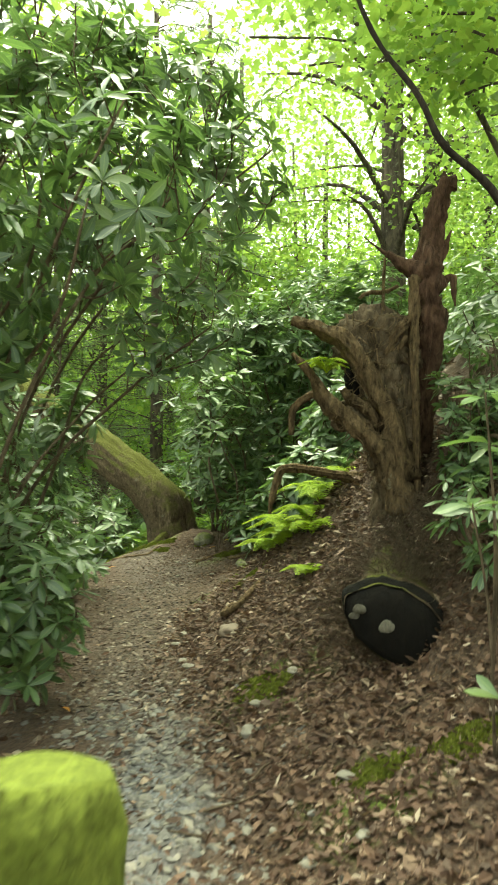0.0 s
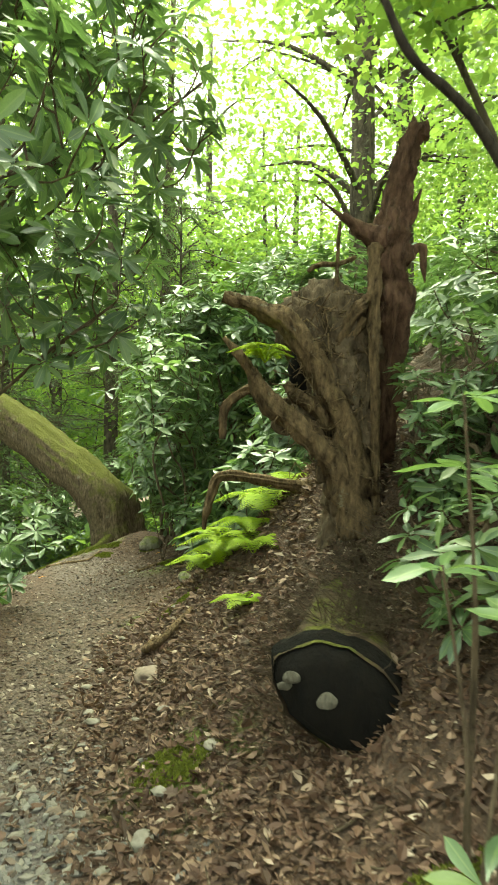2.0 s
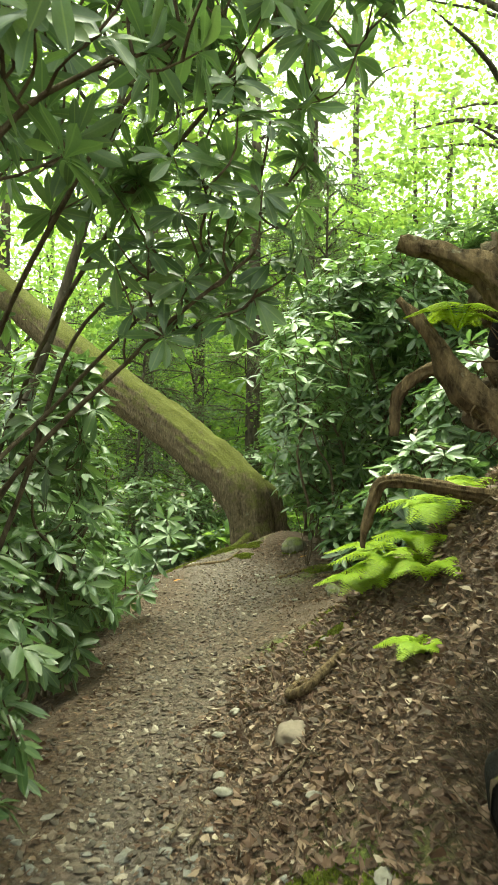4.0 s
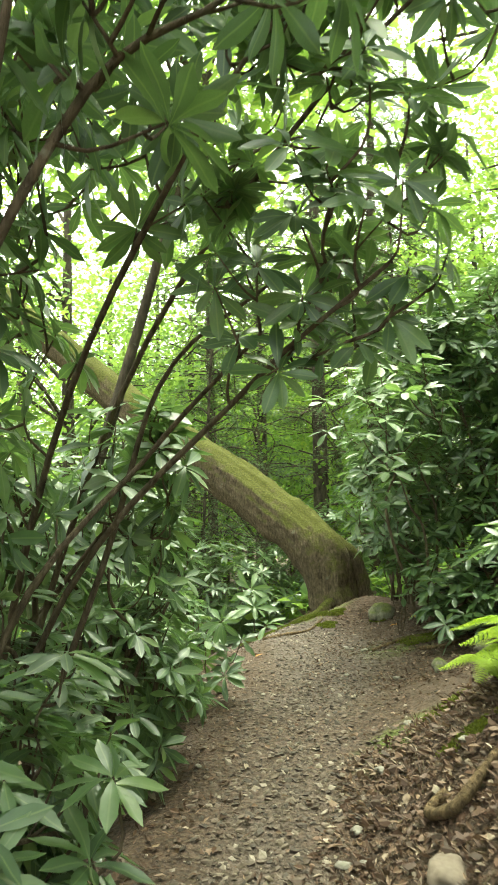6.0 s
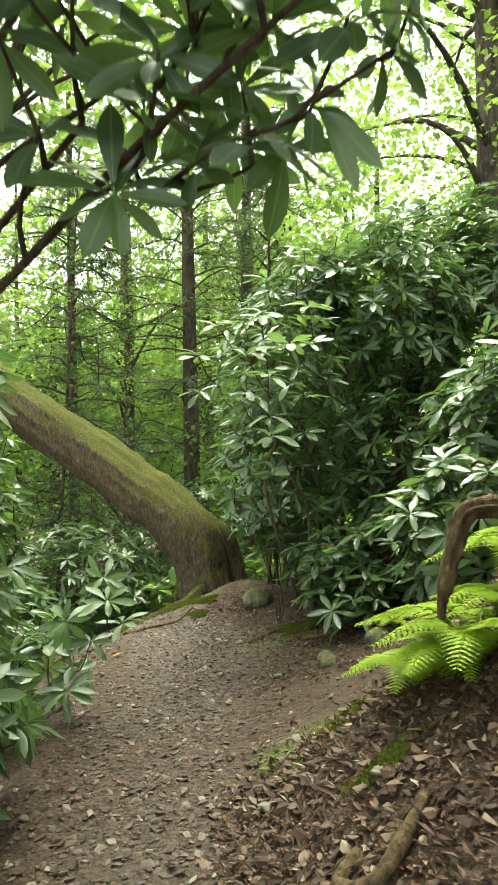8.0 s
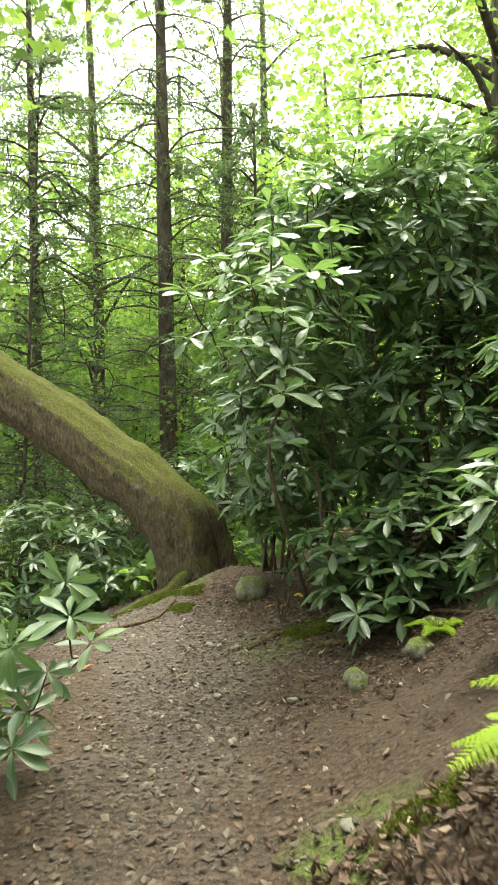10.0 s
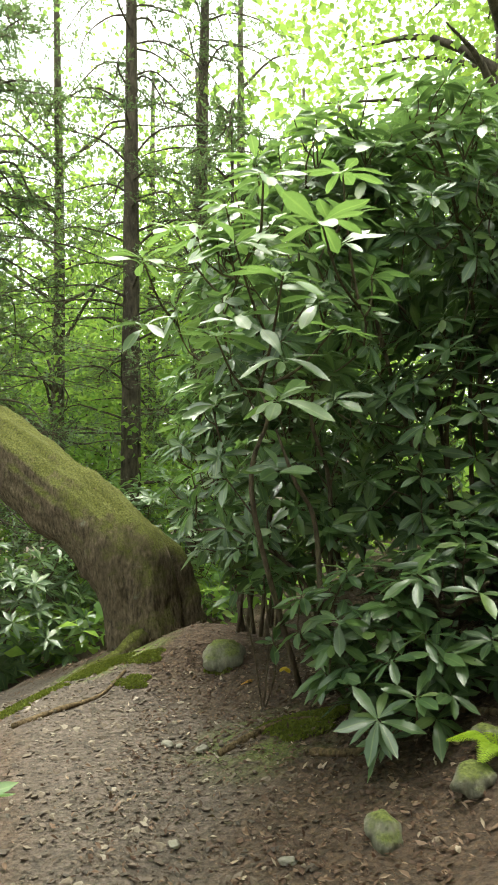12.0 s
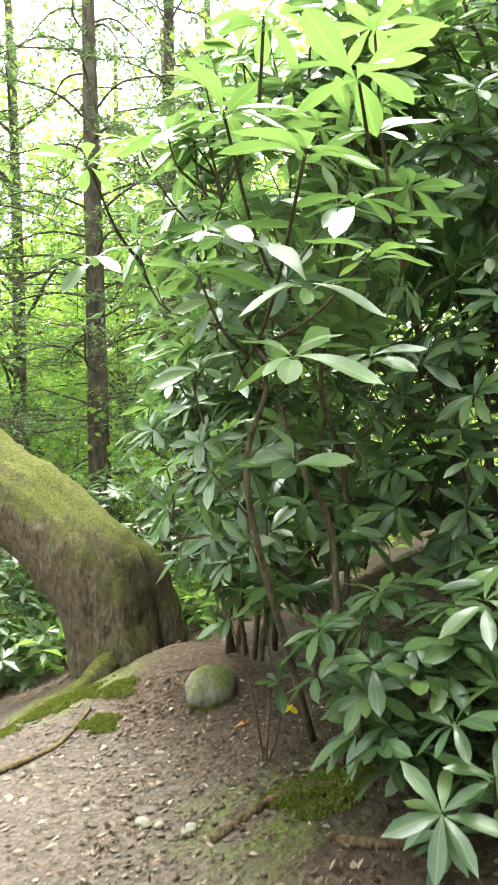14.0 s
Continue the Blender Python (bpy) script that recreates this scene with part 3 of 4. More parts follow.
def rhododendron(base, blobs, tips, label, size=0.17, stems=6, near=None, far=False, young=0.0, up=0.5, extra_tips=(), group="rhododendrons", thick=0.017, more=()):
    """A shrub: crooked stems from the base, twigs, and whorls of long leaves at their tips."""
    base = np.array(base, float)
    t = thing("rhododendron", tuple(base), label, "shrub", group)
    p, d = in_blobs(blobs, tips)
    if len(more):
        p = np.vstack([p, np.array(more, float)])
        d = np.vstack([d, np.tile((0.3, -0.9, 0.1), (len(more), 1))])
    floor = terrain(p[:, 0], p[:, 1]) + 0.08
    p[:, 2] = np.maximum(p[:, 2], floor)
    d = d * 0.6 + np.array((0, 0, up + 0.25)) + rng.normal(0, 0.2, p.shape)
    wood, nodes = Soup(), []
    goals, _ = in_blobs(blobs, stems, 0.5)
    for q in goals:
        start = base + np.append(rng.normal(0, 0.1, 2), -0.05)
        mid = start * (0.68, 0.68, 0.45) + q * (0.32, 0.32, 0.55) + np.append(rng.normal(0, 0.12, 2), 0.1)
        late = start * (0.3, 0.3, 0.15) + q * (0.7, 0.7, 0.85) + rng.normal(0, 0.08, 3)
        c = curve([start, mid, late, q], 18)
        one = Soup()
        one.tube(c, np.linspace(thick, thick * 0.4, 18), 8, 0.15, 12.0)
        part("stem", one, M_STEM, t)
        nodes.append(c[4:])
    nodes = np.vstack(nodes)
    order = np.argsort([np.min(np.linalg.norm(nodes - q, axis=1)) for q in p])
    grown = [nodes]
    for k in order:
        if far and k % 3:
            continue
        tip, way = p[k], d[k]
        every = np.vstack(grown)
        near_to = tip - 0.12 * way / np.linalg.norm(way) - (0, 0, 0.08)
        o = every[np.argmin(np.linalg.norm(every - near_to, axis=1))]
        c = curve([o, (o + tip) / 2 - (0, 0, 0.03) + rng.normal(0, 0.02, 3), tip], 6)
        wood.tube(c, np.linspace(0.006, 0.003, 6), 4, 0, cap=False)
        grown.append(c[2:5])
    nodes = np.vstack(grown)
    part("twig_mass", wood, M_STEM, t, "thin crooked grey-brown twigs", kind="stuff")
    m = whorl_mats(p, d, size)
    if len(extra_tips):
        new_tips = np.array(extra_tips, float)
        single_leaves(whorl_mats(new_tips, np.tile((0, -0.15, 1.0), (len(new_tips), 1)), 0.21, 8, 11), t, M_YOUNG)
        lower = new_tips - (0, -0.05, 0.28)
        single_leaves(whorl_mats(lower, np.tile((0, -0.3, 0.8), (len(new_tips), 1)), 0.17, 6, 9), t, M_RHODO_ONE)
        for q in new_tips:
            one = Soup()
            k = np.argmin(np.linalg.norm(nodes - (q - (0, -0.1, 0.4)), axis=1))
            one.tube(curve([nodes[k], q * 0.55 + nodes[k] * 0.45 + (0, 0.03, -0.05), q], 10), np.linspace(0.008, 0.004, 10), 6)
            part("stem", one, M_STEM, t)
    if near is not None:
        dist = np.linalg.norm(m[:, :3, 3] - np.array(near), axis=1)
        order = np.argsort(dist)
        first, m = m[order[:240]], m[order[240:]]
        cut = int(len(first) * young)
        by_height = first[np.argsort(-first[:, 2, 3])]
        single_leaves(by_height[:cut], t, M_YOUNG)
        single_leaves(by_height[cut:], t, M_RHODO_ONE)
    s = Soup()
    s.scatter(RHODO_FAR if far else RHODO_MID, m)
    part("foliage", s, M_RHODO, t, kind="stuff")
    return t


DARK = "evergreen rhododendron with long glossy leaves"
rhododendron((-2.1, 4.7, -0.3), [((-1.5, 4.6, 4.1), (0.9, 0.6, 0.6)), ((-0.6, 4.7, 3.9), (0.6, 0.4, 0.5)), ((-0.5, 4.5, 2.6), (0.5, 0.4, 0.6)), ((-1.1, 4.4, 3.3), (0.8, 0.6, 0.9)), ((-0.15, 4.5, 3.35), (0.45, 0.4, 0.5)), ((-1.75, 4.2, 2.1), (0.5, 0.7, 1.1))], 480, DARK + " arching over the path", 0.15, 11, near=(-0.4, 4.3, 2.2), young=0.06, up=0.3, more=[(-0.6, 4.4, 1.98), (-0.36, 4.4, 2.06), (-0.73, 4.42, 2.1), (-0.26, 4.45, 2.14), (-0.52, 4.4, 2.2), (-0.2, 4.45, 2.27), (-0.65, 4.35, 2.3), (-0.42, 4.42, 2.32), (-0.8, 4.4, 2.25), (-0.48, 4.5, 2.05)], thick=0.016)
rhododendron((-1.9, 3.5, -0.3), [((-0.65, 3.55, 2.85), (0.45, 0.35, 0.5)), ((-1.3, 3.3, 2.6), (0.4, 0.4, 0.9))], 120, DARK + " leaning over the path", 0.16, 6, near=(-0.4, 3.4, 2.4), up=0.3, thick=0.016)
rhododendron((-1.6, 3.3, -0.2), [((-1.35, 3.9, 0.7), (0.42, 0.6, 0.65)), ((-1.6, 3.3, 1.1), (0.35, 0.5, 0.7))], 190, DARK + " beside the path", 0.15, 7)
rhododendron((-1.85, 4.7, -0.2), [((-1.8, 4.7, 0.6), (0.45, 0.6, 0.65)), ((-2.2, 5.0, 1.3), (0.5, 0.6, 0.8)), ((-1.3, 5.0, 1.7), (0.3, 0.35, 0.32))], 270, DARK + " beside the path", 0.155, 9)
rhododendron((-2.0, 6.0, -0.3), [((-1.85, 6.0, 0.5), (0.4, 0.8, 0.55)), ((-2.1, 6.3, 1.15), (0.5, 0.8, 0.6))], 230, DARK + " beside the path", 0.165, 12, near=(-1.5, 5.6, 0.8), young=0.25)
rhododendron((-2.4, 7.6, -0.4), [((-2.4, 7.5, 0.15), (0.45, 0.9, 0.5)), ((-1.9, 7.6, 0.25), (0.3, 0.5, 0.35)), ((-3.0, 8.0, 0.6), (0.7, 1.0, 0.8)), ((-2.95, 8.2, 1.5), (0.6, 0.7, 0.9))], 300, DARK + " beside the path", 0.165, 10, near=(-1.6, 7.2, 0.6), young=0.15, more=[(-1.4, 7.3, 0.72), (-1.5, 7.3, 0.48), (-1.36, 7.5, 0.55), (-1.5, 7.6, 0.8), (-1.62, 7.2, 0.62), (-1.55, 7.0, 0.3)])
rhododendron((-3.2, 9.6, -0.7), [((-3.2, 9.6, 0.0), (0.7, 0.9, 0.6))], 190, DARK + " below the path", 0.17, 8)
rhododendron((-3.2, 13.2, -1.0), [((-3.2, 12.9, -0.1), (1.3, 0.8, 0.8)), ((-5.0, 12.5, 0.1), (1.2, 1.2, 1.0))], 480, DARK + " below the leaning trunk", 0.19, 10, far=True)
rhododendron((-1.4, 13.6, -0.6), [((-1.5, 13.6, 0.4), (1.3, 0.8, 1.0))], 240, DARK + " behind the leaning trunk", 0.16, 8, far=True)
rhododendron((-0.15, 9.5, 0.2), [((-0.4, 9.2, 2.3), (0.55, 0.6, 0.6)), ((-0.35, 9.7, 1.5), (0.6, 0.4, 0.8)), ((-0.1, 9.6, 3.1), (0.5, 0.4, 0.4))], 190, DARK + " with pale green new tips", 0.175, 4, near=(-0.45, 8.2, 2.1), young=0.4, up=0.6, extra_tips=[(-0.45, 8.05, 2.1), (-0.62, 8.3, 2.3), (-0.3, 8.2, 2.35), (-0.45, 8.35, 1.7), (-0.7, 8.7, 2.0), (-1.03, 8.75, 2.36), (-0.2, 8.5, 2.0), (-0.5, 8.4, 2.6), (-0.15, 8.6, 2.7), (-0.49, 9.5, 3.15), (-0.15, 9.5, 3.4), (0.17, 9.6, 3.6), (-0.95, 9.5, 2.75)])
rhododendron((0.3, 9.5, 0.3), [((0.1, 9.15, 0.6), (0.5, 0.4, 0.35)), ((0.15, 8.75, 0.45), (0.35, 0.3, 0.25)), ((0.6, 9.0, 0.75), (0.5, 0.5, 0.45))], 130, "low rhododendron with broad bluish-green leaves", 0.175, 8, near=(0.0, 8.9, 0.5), up=0.9)
rhododendron((0.9, 9.8, 0.4), [((0.9, 9.8, 1.5), (0.9, 0.7, 1.0)), ((0.6, 9.8, 2.85), (0.8, 0.6, 0.9))], 400, DARK + " in a dense thicket", 0.175, 8)
rhododendron((-0.4, 10.9, 0.2), [((-0.45, 10.6, 1.5), (0.7, 0.5, 1.0)), ((-0.1, 10.8, 2.8), (0.8, 0.5, 0.8))], 330, DARK + " in a dense thicket", 0.175, 9)
rhododendron((2.0, 10.6, 0.9), [((1.9, 10.4, 2.8), (1.2, 0.9, 1.5)), ((1.2, 11.0, 3.5), (1.0, 0.8, 0.8))], 620, DARK + " in a dense thicket", 0.19, 12, far=True)
rhododendron((0.3, 12.0, 0.5), [((0.3, 12.0, 2.0), (1.5, 0.8, 1.5))], 420, DARK + " in a dense thicket", 0.19, 9, far=True)
rhododendron((3.4, 9.0, 1.9), [((3.2, 9.0, 2.8), (1.3, 1.2, 1.3))], 380, DARK + " high on the bank", 0.19, 9, far=True)
rhododendron((1.7, 8.0, 1.0), [((1.5, 8.0, 1.7), (0.9, 0.7, 0.8))], 260, DARK + " on the bank by the stump", 0.18, 8)
rhododendron((0.75, 7.3, 0.6), [((0.7, 7.3, 1.1), (0.5, 0.4, 0.45))], 70, DARK + " low behind the ferns", 0.17, 6)
rhododendron((2.0, 5.2, 2.2), [((1.95, 5.2, 2.35), (0.5, 0.6, 0.3)), ((2.6, 5.0, 2.6), (0.6, 0.7, 0.4))], 130, DARK + " on the crest of the bank", 0.16, 7)
rhododendron((1.6, 4.1, 1.5), [((1.5, 4.1, 1.6), (0.3, 0.5, 0.3)), ((2.0, 3.9, 2.1), (0.5, 0.6, 0.35))], 90, DARK + " on the bank above the log", 0.14, 6)
rhododendron((1.3, 3.5, 0.85), [((1.22, 3.4, 1.2), (0.3, 0.45, 0.32)), ((1.5, 3.1, 1.5), (0.3, 0.4, 0.4))], 75, DARK + " low on the bank", 0.12, 5)
rhododendron((2.6, 6.2, 2.3), [((2.5, 6.3, 2.7), (0.8, 0.8, 0.6))], 200, DARK + " high on the bank", 0.15, 7, far=True)


def sapling(base, tips, label, size):
    t = thing("rhododendron_sapling", base, label, "sapling", "saplings on the bank")
    for q in tips:
        w = Soup()
        c = curve([np.array(base) - (0, 0, 0.05), (np.array(base) * 0.4 + np.array(q) * 0.6) + (0.03, 0, -0.05), q], 10)
        w.tube(c, np.linspace(0.0065, 0.004, 10), 6)
        part("stem", w, M_STEM, t)
    single_leaves(whorl_mats(np.array(tips, float), np.tile((0.0, -0.1, 1.0), (len(tips), 1)), size, 5, 8), t, M_YOUNG if size > 0.16 else M_RHODO_ONE)


rhododendron((1.45, 4.3, 1.3), [((1.38, 4.25, 1.5), (0.24, 0.3, 0.35)), ((1.24, 4.3, 1.78), (0.13, 0.2, 0.28)), ((1.6, 4.4, 2.0), (0.3, 0.4, 0.3))], 125, "small-leaved dark shrub on the bank beside the stump", 0.09, 6)

SAP = "young rhododendron with a few pale green leaf whorls"
sapling((0.95, 2.75, ground_at(0.95, 2.75)), [(0.88, 2.6, 1.74), (0.9, 2.62, 1.55)], SAP, 0.165)
sapling((0.9, 2.55, ground_at(0.9, 2.55)), [(0.8, 2.5, 1.33), (1.02, 2.45, 1.2), (1.05, 2.7, 1.5)], SAP, 0.165)
sapling((0.85, 2.3, ground_at(0.85, 2.3)), [(0.83, 2.28, 0.72)], SAP, 0.14)
sapling((-0.45, 9.75, ground_at(-0.45, 9.75)), [(-0.45, 9.6, 0.78), (-0.6, 9.65, 0.7), (-0.4, 9.55, 0.45)], SAP, 0.15)


def fern(base, fronds, length, label, bright=True):
    t = thing("fern", base, label, "fern", "ferns")
    for k in range(fronds):
        a = 6.283 * k / fronds + rng.uniform(-0.3, 0.3)
        ln = length * rng.uniform(0.75, 1.15)
        out = np.array((math.cos(a), math.sin(a), 0))
        b = np.array(base)
        c = curve([b, b + out * ln * 0.4 + (0, 0, ln * 0.4), b + out * ln * 0.95 + (0, 0, ln * 0.22)], 16)
        s = Soup()
        s.tube(c, np.linspace(0.004, 0.001, 16), 4, cap=False)
        tg = np.gradient(c, axis=0)
        for side in (-1, 1):
            lat = np.cross(tg, (0, 0, 1)) * side
            lat /= np.linalg.norm(lat, axis=1)[:, None]
            for f in np.linspace(2, 15, 20):
                i = min(int(f), 14)
                p = c[i] + (c[i + 1] - c[i]) * (f - i)
                w = ln * 0.27 * math.sin(math.pi * min(1, (f / 16) ** 0.7)) + 0.006
                dv = lat[i] + tg[i] / np.linalg.norm(tg[i]) * 0.35 + (0, 0, -0.15)
                dv = dv / np.linalg.norm(dv)
                cross = np.cross(dv, (0, 0, 1.0))
                k2 = np.linspace(0.08, 0.97, 9)
                for sub in (-1, 1):
                    ways = np.tile(cross * sub + dv * 0.6, (9, 1)) + rng.normal(0, 0.08, (9, 3))
                    s.scatter(DISTANT_LEAF, frames_along(ways, np.tile((0, 0, 1.0), (9, 1)), p + dv * (w * k2)[:, None] - np.array((0, 0, 0.12 * w)) * (k2 ** 2)[:, None], w * 0.3 * (1.05 - k2) + 0.003))
        part("frond", s, M_FERN, t)


for x, y, n, ln in ((0.36, 5.95, 9, 0.42), (0.62, 6.05, 8, 0.42), (0.18, 6.2, 7, 0.36), (0.4, 8.35, 5, 0.22), (0.42, 5.05, 6, 0.22), (0.3, 6.0, 8, 0.36), (0.5, 5.9, 8, 0.36), (0.78, 5.9, 7, 0.34), (0.5, 5.55, 5, 0.35)):
    fern((x, y, ground_at(x, y)), n, ln, "bright yellow-green fern on the bank")
fern((0.5, 4.5, 2.0), 6, 0.2, "small yellow-green fern growing from the stump")


# ---- trees ----
def leafy_tree(base, height, radius, crown, leaves, leaf, label, mat=None, clumps=40, lean=(0, 0), limbs=7, group="broadleaf trees", blade=None):
    """A trunk with limbs and a crown of clumps of leaves. crown: (centre height, half width, half height)."""
    base = np.array(base, float)
    t = thing("tree", tuple(base), label, "tree", group)
    s = Soup()
    top = base + (lean[0], lean[1], height)
    c = curve([base - (0, 0, 0.2), base * 0.5 + top * 0.5 + np.append(rng.normal(0, 0.1, 2), 0), top], 16)
    s.tube(c, np.linspace(radius * 1.15, radius * 0.35, 16), 12, 0.08, 3.0)
    part("trunk", s, M_BARK, t)
    ch, cw, cz = crown
    centre = base + (lean[0] * 0.7, lean[1] * 0.7, ch)
    cc, _ = in_blobs([(centre, (cw, cw, cz))], clumps, 0.35)
    s = Soup()
    for q in cc[:limbs * 3]:
        k = np.argmin(np.abs(c[:, 2] - (q[2] - 0.25 * cw)))
        s.tube(curve([c[k], (c[k] + q) / 2 + (0, 0, 0.1 * cw), q], 7), np.linspace(radius * 0.3, 0.01, 7), 5, cap=False)
    part("branchwork", s, M_BARK, t, kind="stuff")
    per = max(1, leaves // clumps)
    place = np.repeat(cc, per, 0) + rng.normal(0, 1, (clumps * per, 3)) * np.array((0.3, 0.3, 0.16)) * cw * 0.6
    dv = rng.normal(size=place.shape) * (1, 1, 0.4) + (0, 0, -0.3)
    s = Soup()
    s.scatter(blade or DISTANT_LEAF, frames_along(dv, rng.normal(0, 0.5, place.shape) + (0, 0, 1), place, leaf * rng.uniform(0.6, 1.2, len(place))))
    part("crown", s, mat or M_CANOPY, t, kind="stuff")


def hemlock(base, height, radius, label, first=1.2, spread=2.2, limbs=44, green=True, lean=(0, 0)):
    """A straight conifer with drooping limbs, bare twigs and thin needle sprays."""
    base = np.array(base, float)
    t = thing("hemlock", tuple(base), label, "tree", "conifers")
    s = Soup()
    c = np.linspace(base - (0, 0, 0.3), base + (lean[0], lean[1], height), 18)
    s.tube(c, np.linspace(radius * 1.1, radius * 0.35, 18), 12, 0.1, 4.0)
    part("trunk", s, M_BARK, t)
    needles, twigs = Soup(), Soup()
    for k in range(limbs):
        s = Soup()
        h = first + (height - first) * (k + rng.uniform(0, 1)) / limbs
        a = rng.uniform(0, 6.283)
        ln = spread * rng.uniform(0.5, 1.1) * (1 - 0.5 * h / height)
        o = base + np.array((lean[0], lean[1], height)) * h / height
        out = np.array((math.cos(a), math.sin(a), 0))
        cv = curve([o, o + out * ln * 0.3 + (0, 0, rng.uniform(0.0, 0.3)), o + out * ln * 0.65 + rng.normal(0, 0.14, 3), o + out * ln + np.append(rng.normal(0, 0.25, 2), rng.uniform(-0.8, 0.15))], 12)
        s.tube(cv, np.linspace(0.022, 0.005, 12), 5, cap=False)
        for i in range(3, 12):
            for side in (-1, 1):
                w = np.cross(out, (0, 0, 1)) * side + out * 0.7 + rng.normal(0, 0.25, 3)
                tip = cv[i] + w * ln * 0.16
                twigs.tube(np.array([cv[i], tip]), (0.005, 0.002), 3, cap=False)
                if green:
                    n = 17
                    f = rng.uniform(0.1, 1.1, n)[:, None]
                    pl = cv[i] + (tip - cv[i]) * f + rng.normal(0, 0.03, (n, 3))
                    needles.scatter(NEEDLE_SPRAY, frames_along(w + rng.normal(0, 0.7, (n, 3)), rng.normal(0, 0.3, (n, 3)) + (0, 0, 1), pl, rng.uniform(0.04, 0.11, n)))
        part("limb", s, M_BARK, t)
    part("twig_mass", twigs, M_STEM, t, kind="stuff")
    if green:
        part("needles", needles, M_NEEDLE, t, kind="stuff")


def on_ground(x, y):
    return (x, y, float(terrain(x, y)))


hemlock(on_ground(-2.25, 17.0), 13, 0.17, "straight dark hemlock trunk with thin dead lower limbs", spread=3.4, limbs=80)
hemlock(on_ground(-1.35, 19.0), 14, 0.17, "straight dark hemlock with thin lower limbs", first=3.0, spread=3.4, limbs=60, lean=(0.3, 0))
hemlock(on_ground(-5.1, 18.5), 14, 0.13, "grey hemlock trunk with drooping limbs", spread=3.6, limbs=80)
hemlock(on_ground(-4.4, 15.0), 9, 0.035, "slender young hemlock with feathery sprays", first=0.8, spread=2.3, limbs=64, lean=(0.6, 0))
hemlock(on_ground(-0.6, 15.5), 7, 0.05, "slender young hemlock with feathery sprays", first=2.0, spread=2.0, limbs=34)
leafy_tree(on_ground(2.9, 14.0), 15, 0.27, (8, 3.5, 4.5), 4500, 0.13, "tall grey-barked tree on the slope")
leafy_tree(on_ground(4.5, 17.0), 15, 0.25, (8, 4, 4.5), 7000, 0.14, "tall reddish-brown tree on the slope", clumps=70)
for x, y, h, cw in ((-7.5, 16.0, 13, 4.0), (-9.0, 11.0, 12, 4.0), (-4.5, 21.0, 15, 4.5), (-11.0, 20.0, 15, 5.0), (-1.5, 24.0, 13, 4.0), (-3.0, 27.0, 15, 4.5), (6.5, 10.5, 11, 3.6), (5.0, 8.0, 8, 2.6), (8.5, 15.0, 13, 4.5)):
    leafy_tree(on_ground(x, y), h, 0.16, (h * 0.52, cw, h * 0.4), 7000, 0.14, "tall broadleaf tree with yellow-green leaves", clumps=90)

# near maple boughs over the bank
leafy_tree((2.1, 4.4, ground_at(2.1, 4.4)), 3.4, 0.035, (2.1, 1.35, 0.7), 2300, 0.1, "slender maple sapling with backlit green leaves", clumps=90, lean=(-0.9, -0.6), blade=MAPLE_LEAF)
leafy_tree((-3.6, 7.0, ground_at(-3.6, 7.0)), 6.0, 0.06, (5.6, 2.0, 1.1), 3600, 0.11, "slender maple with backlit leaves arching over the path", clumps=110, lean=(2.0, 0.4), blade=MAPLE_LEAF)
leafy_tree((2.7, 5.7, ground_at(2.7, 5.7)), 3.6, 0.03, (2.3, 1.5, 0.7), 1800, 0.1, "slender maple sapling with backlit green leaves", clumps=80, lean=(-2.2, -0.2), blade=MAPLE_LEAF)
t = thing("bent_branch", (1.8, 3.5, 1.6), "dark arching bare branch over the bank", "branch")
s = Soup()
s.tube(curve([(1.9, 3.5, ground_at(1.9, 3.5) - 0.1), (1.55, 3.45, 2.2), (1.2, 3.4, 2.76), (0.95, 3.4, 3.0), (0.82, 3.4, 3.25), (0.6, 3.45, 3.6), (0.4, 3.5, 4.2)], 30), np.linspace(0.027, 0.009, 30), 10, 0.2, 9.0)
part("wood", s, M_DARKBRANCH, t)

# understory and far woods
for k in range(60):
    a = rng.uniform(-1.25, 1.0)
    r = rng.uniform(13, 26)
    x, y = math.sin(a) * r, math.cos(a) * r + 2
    leafy_tree(on_ground(x, y), rng.uniform(2.5, 4.5), 0.03, (rng.uniform(0.8, 2.4), rng.uniform(1.3, 2.1), rng.uniform(0.9, 1.6)), 900, 0.14, "leafy understory bush with bright green leaves", clumps=34, group="understory bushes")
for k in range(104):
    a = rng.uniform(-3.14, 3.14) if k % 4 == 0 else rng.uniform(-0.9, 0.7)
    r = rng.uniform(26, 55)
    x, y = math.sin(a) * r, math.cos(a) * r
    base = on_ground(x, y)
    h = rng.uniform(11, 18)
    if 0.02 < a < 0.26:
        h = min(h, 1.5 + 0.43 * r - base[2])
    if h < 4:
        continue
    leafy_tree(base, h, rng.uniform(0.12, 0.25), (h * 0.55, rng.uniform(3, 4.5), h * 0.45), 1900, 0.34, "distant broadleaf forest tree in full leaf", clumps=60, limbs=4, group="distant trees", blade=DISTANT_LEAF)

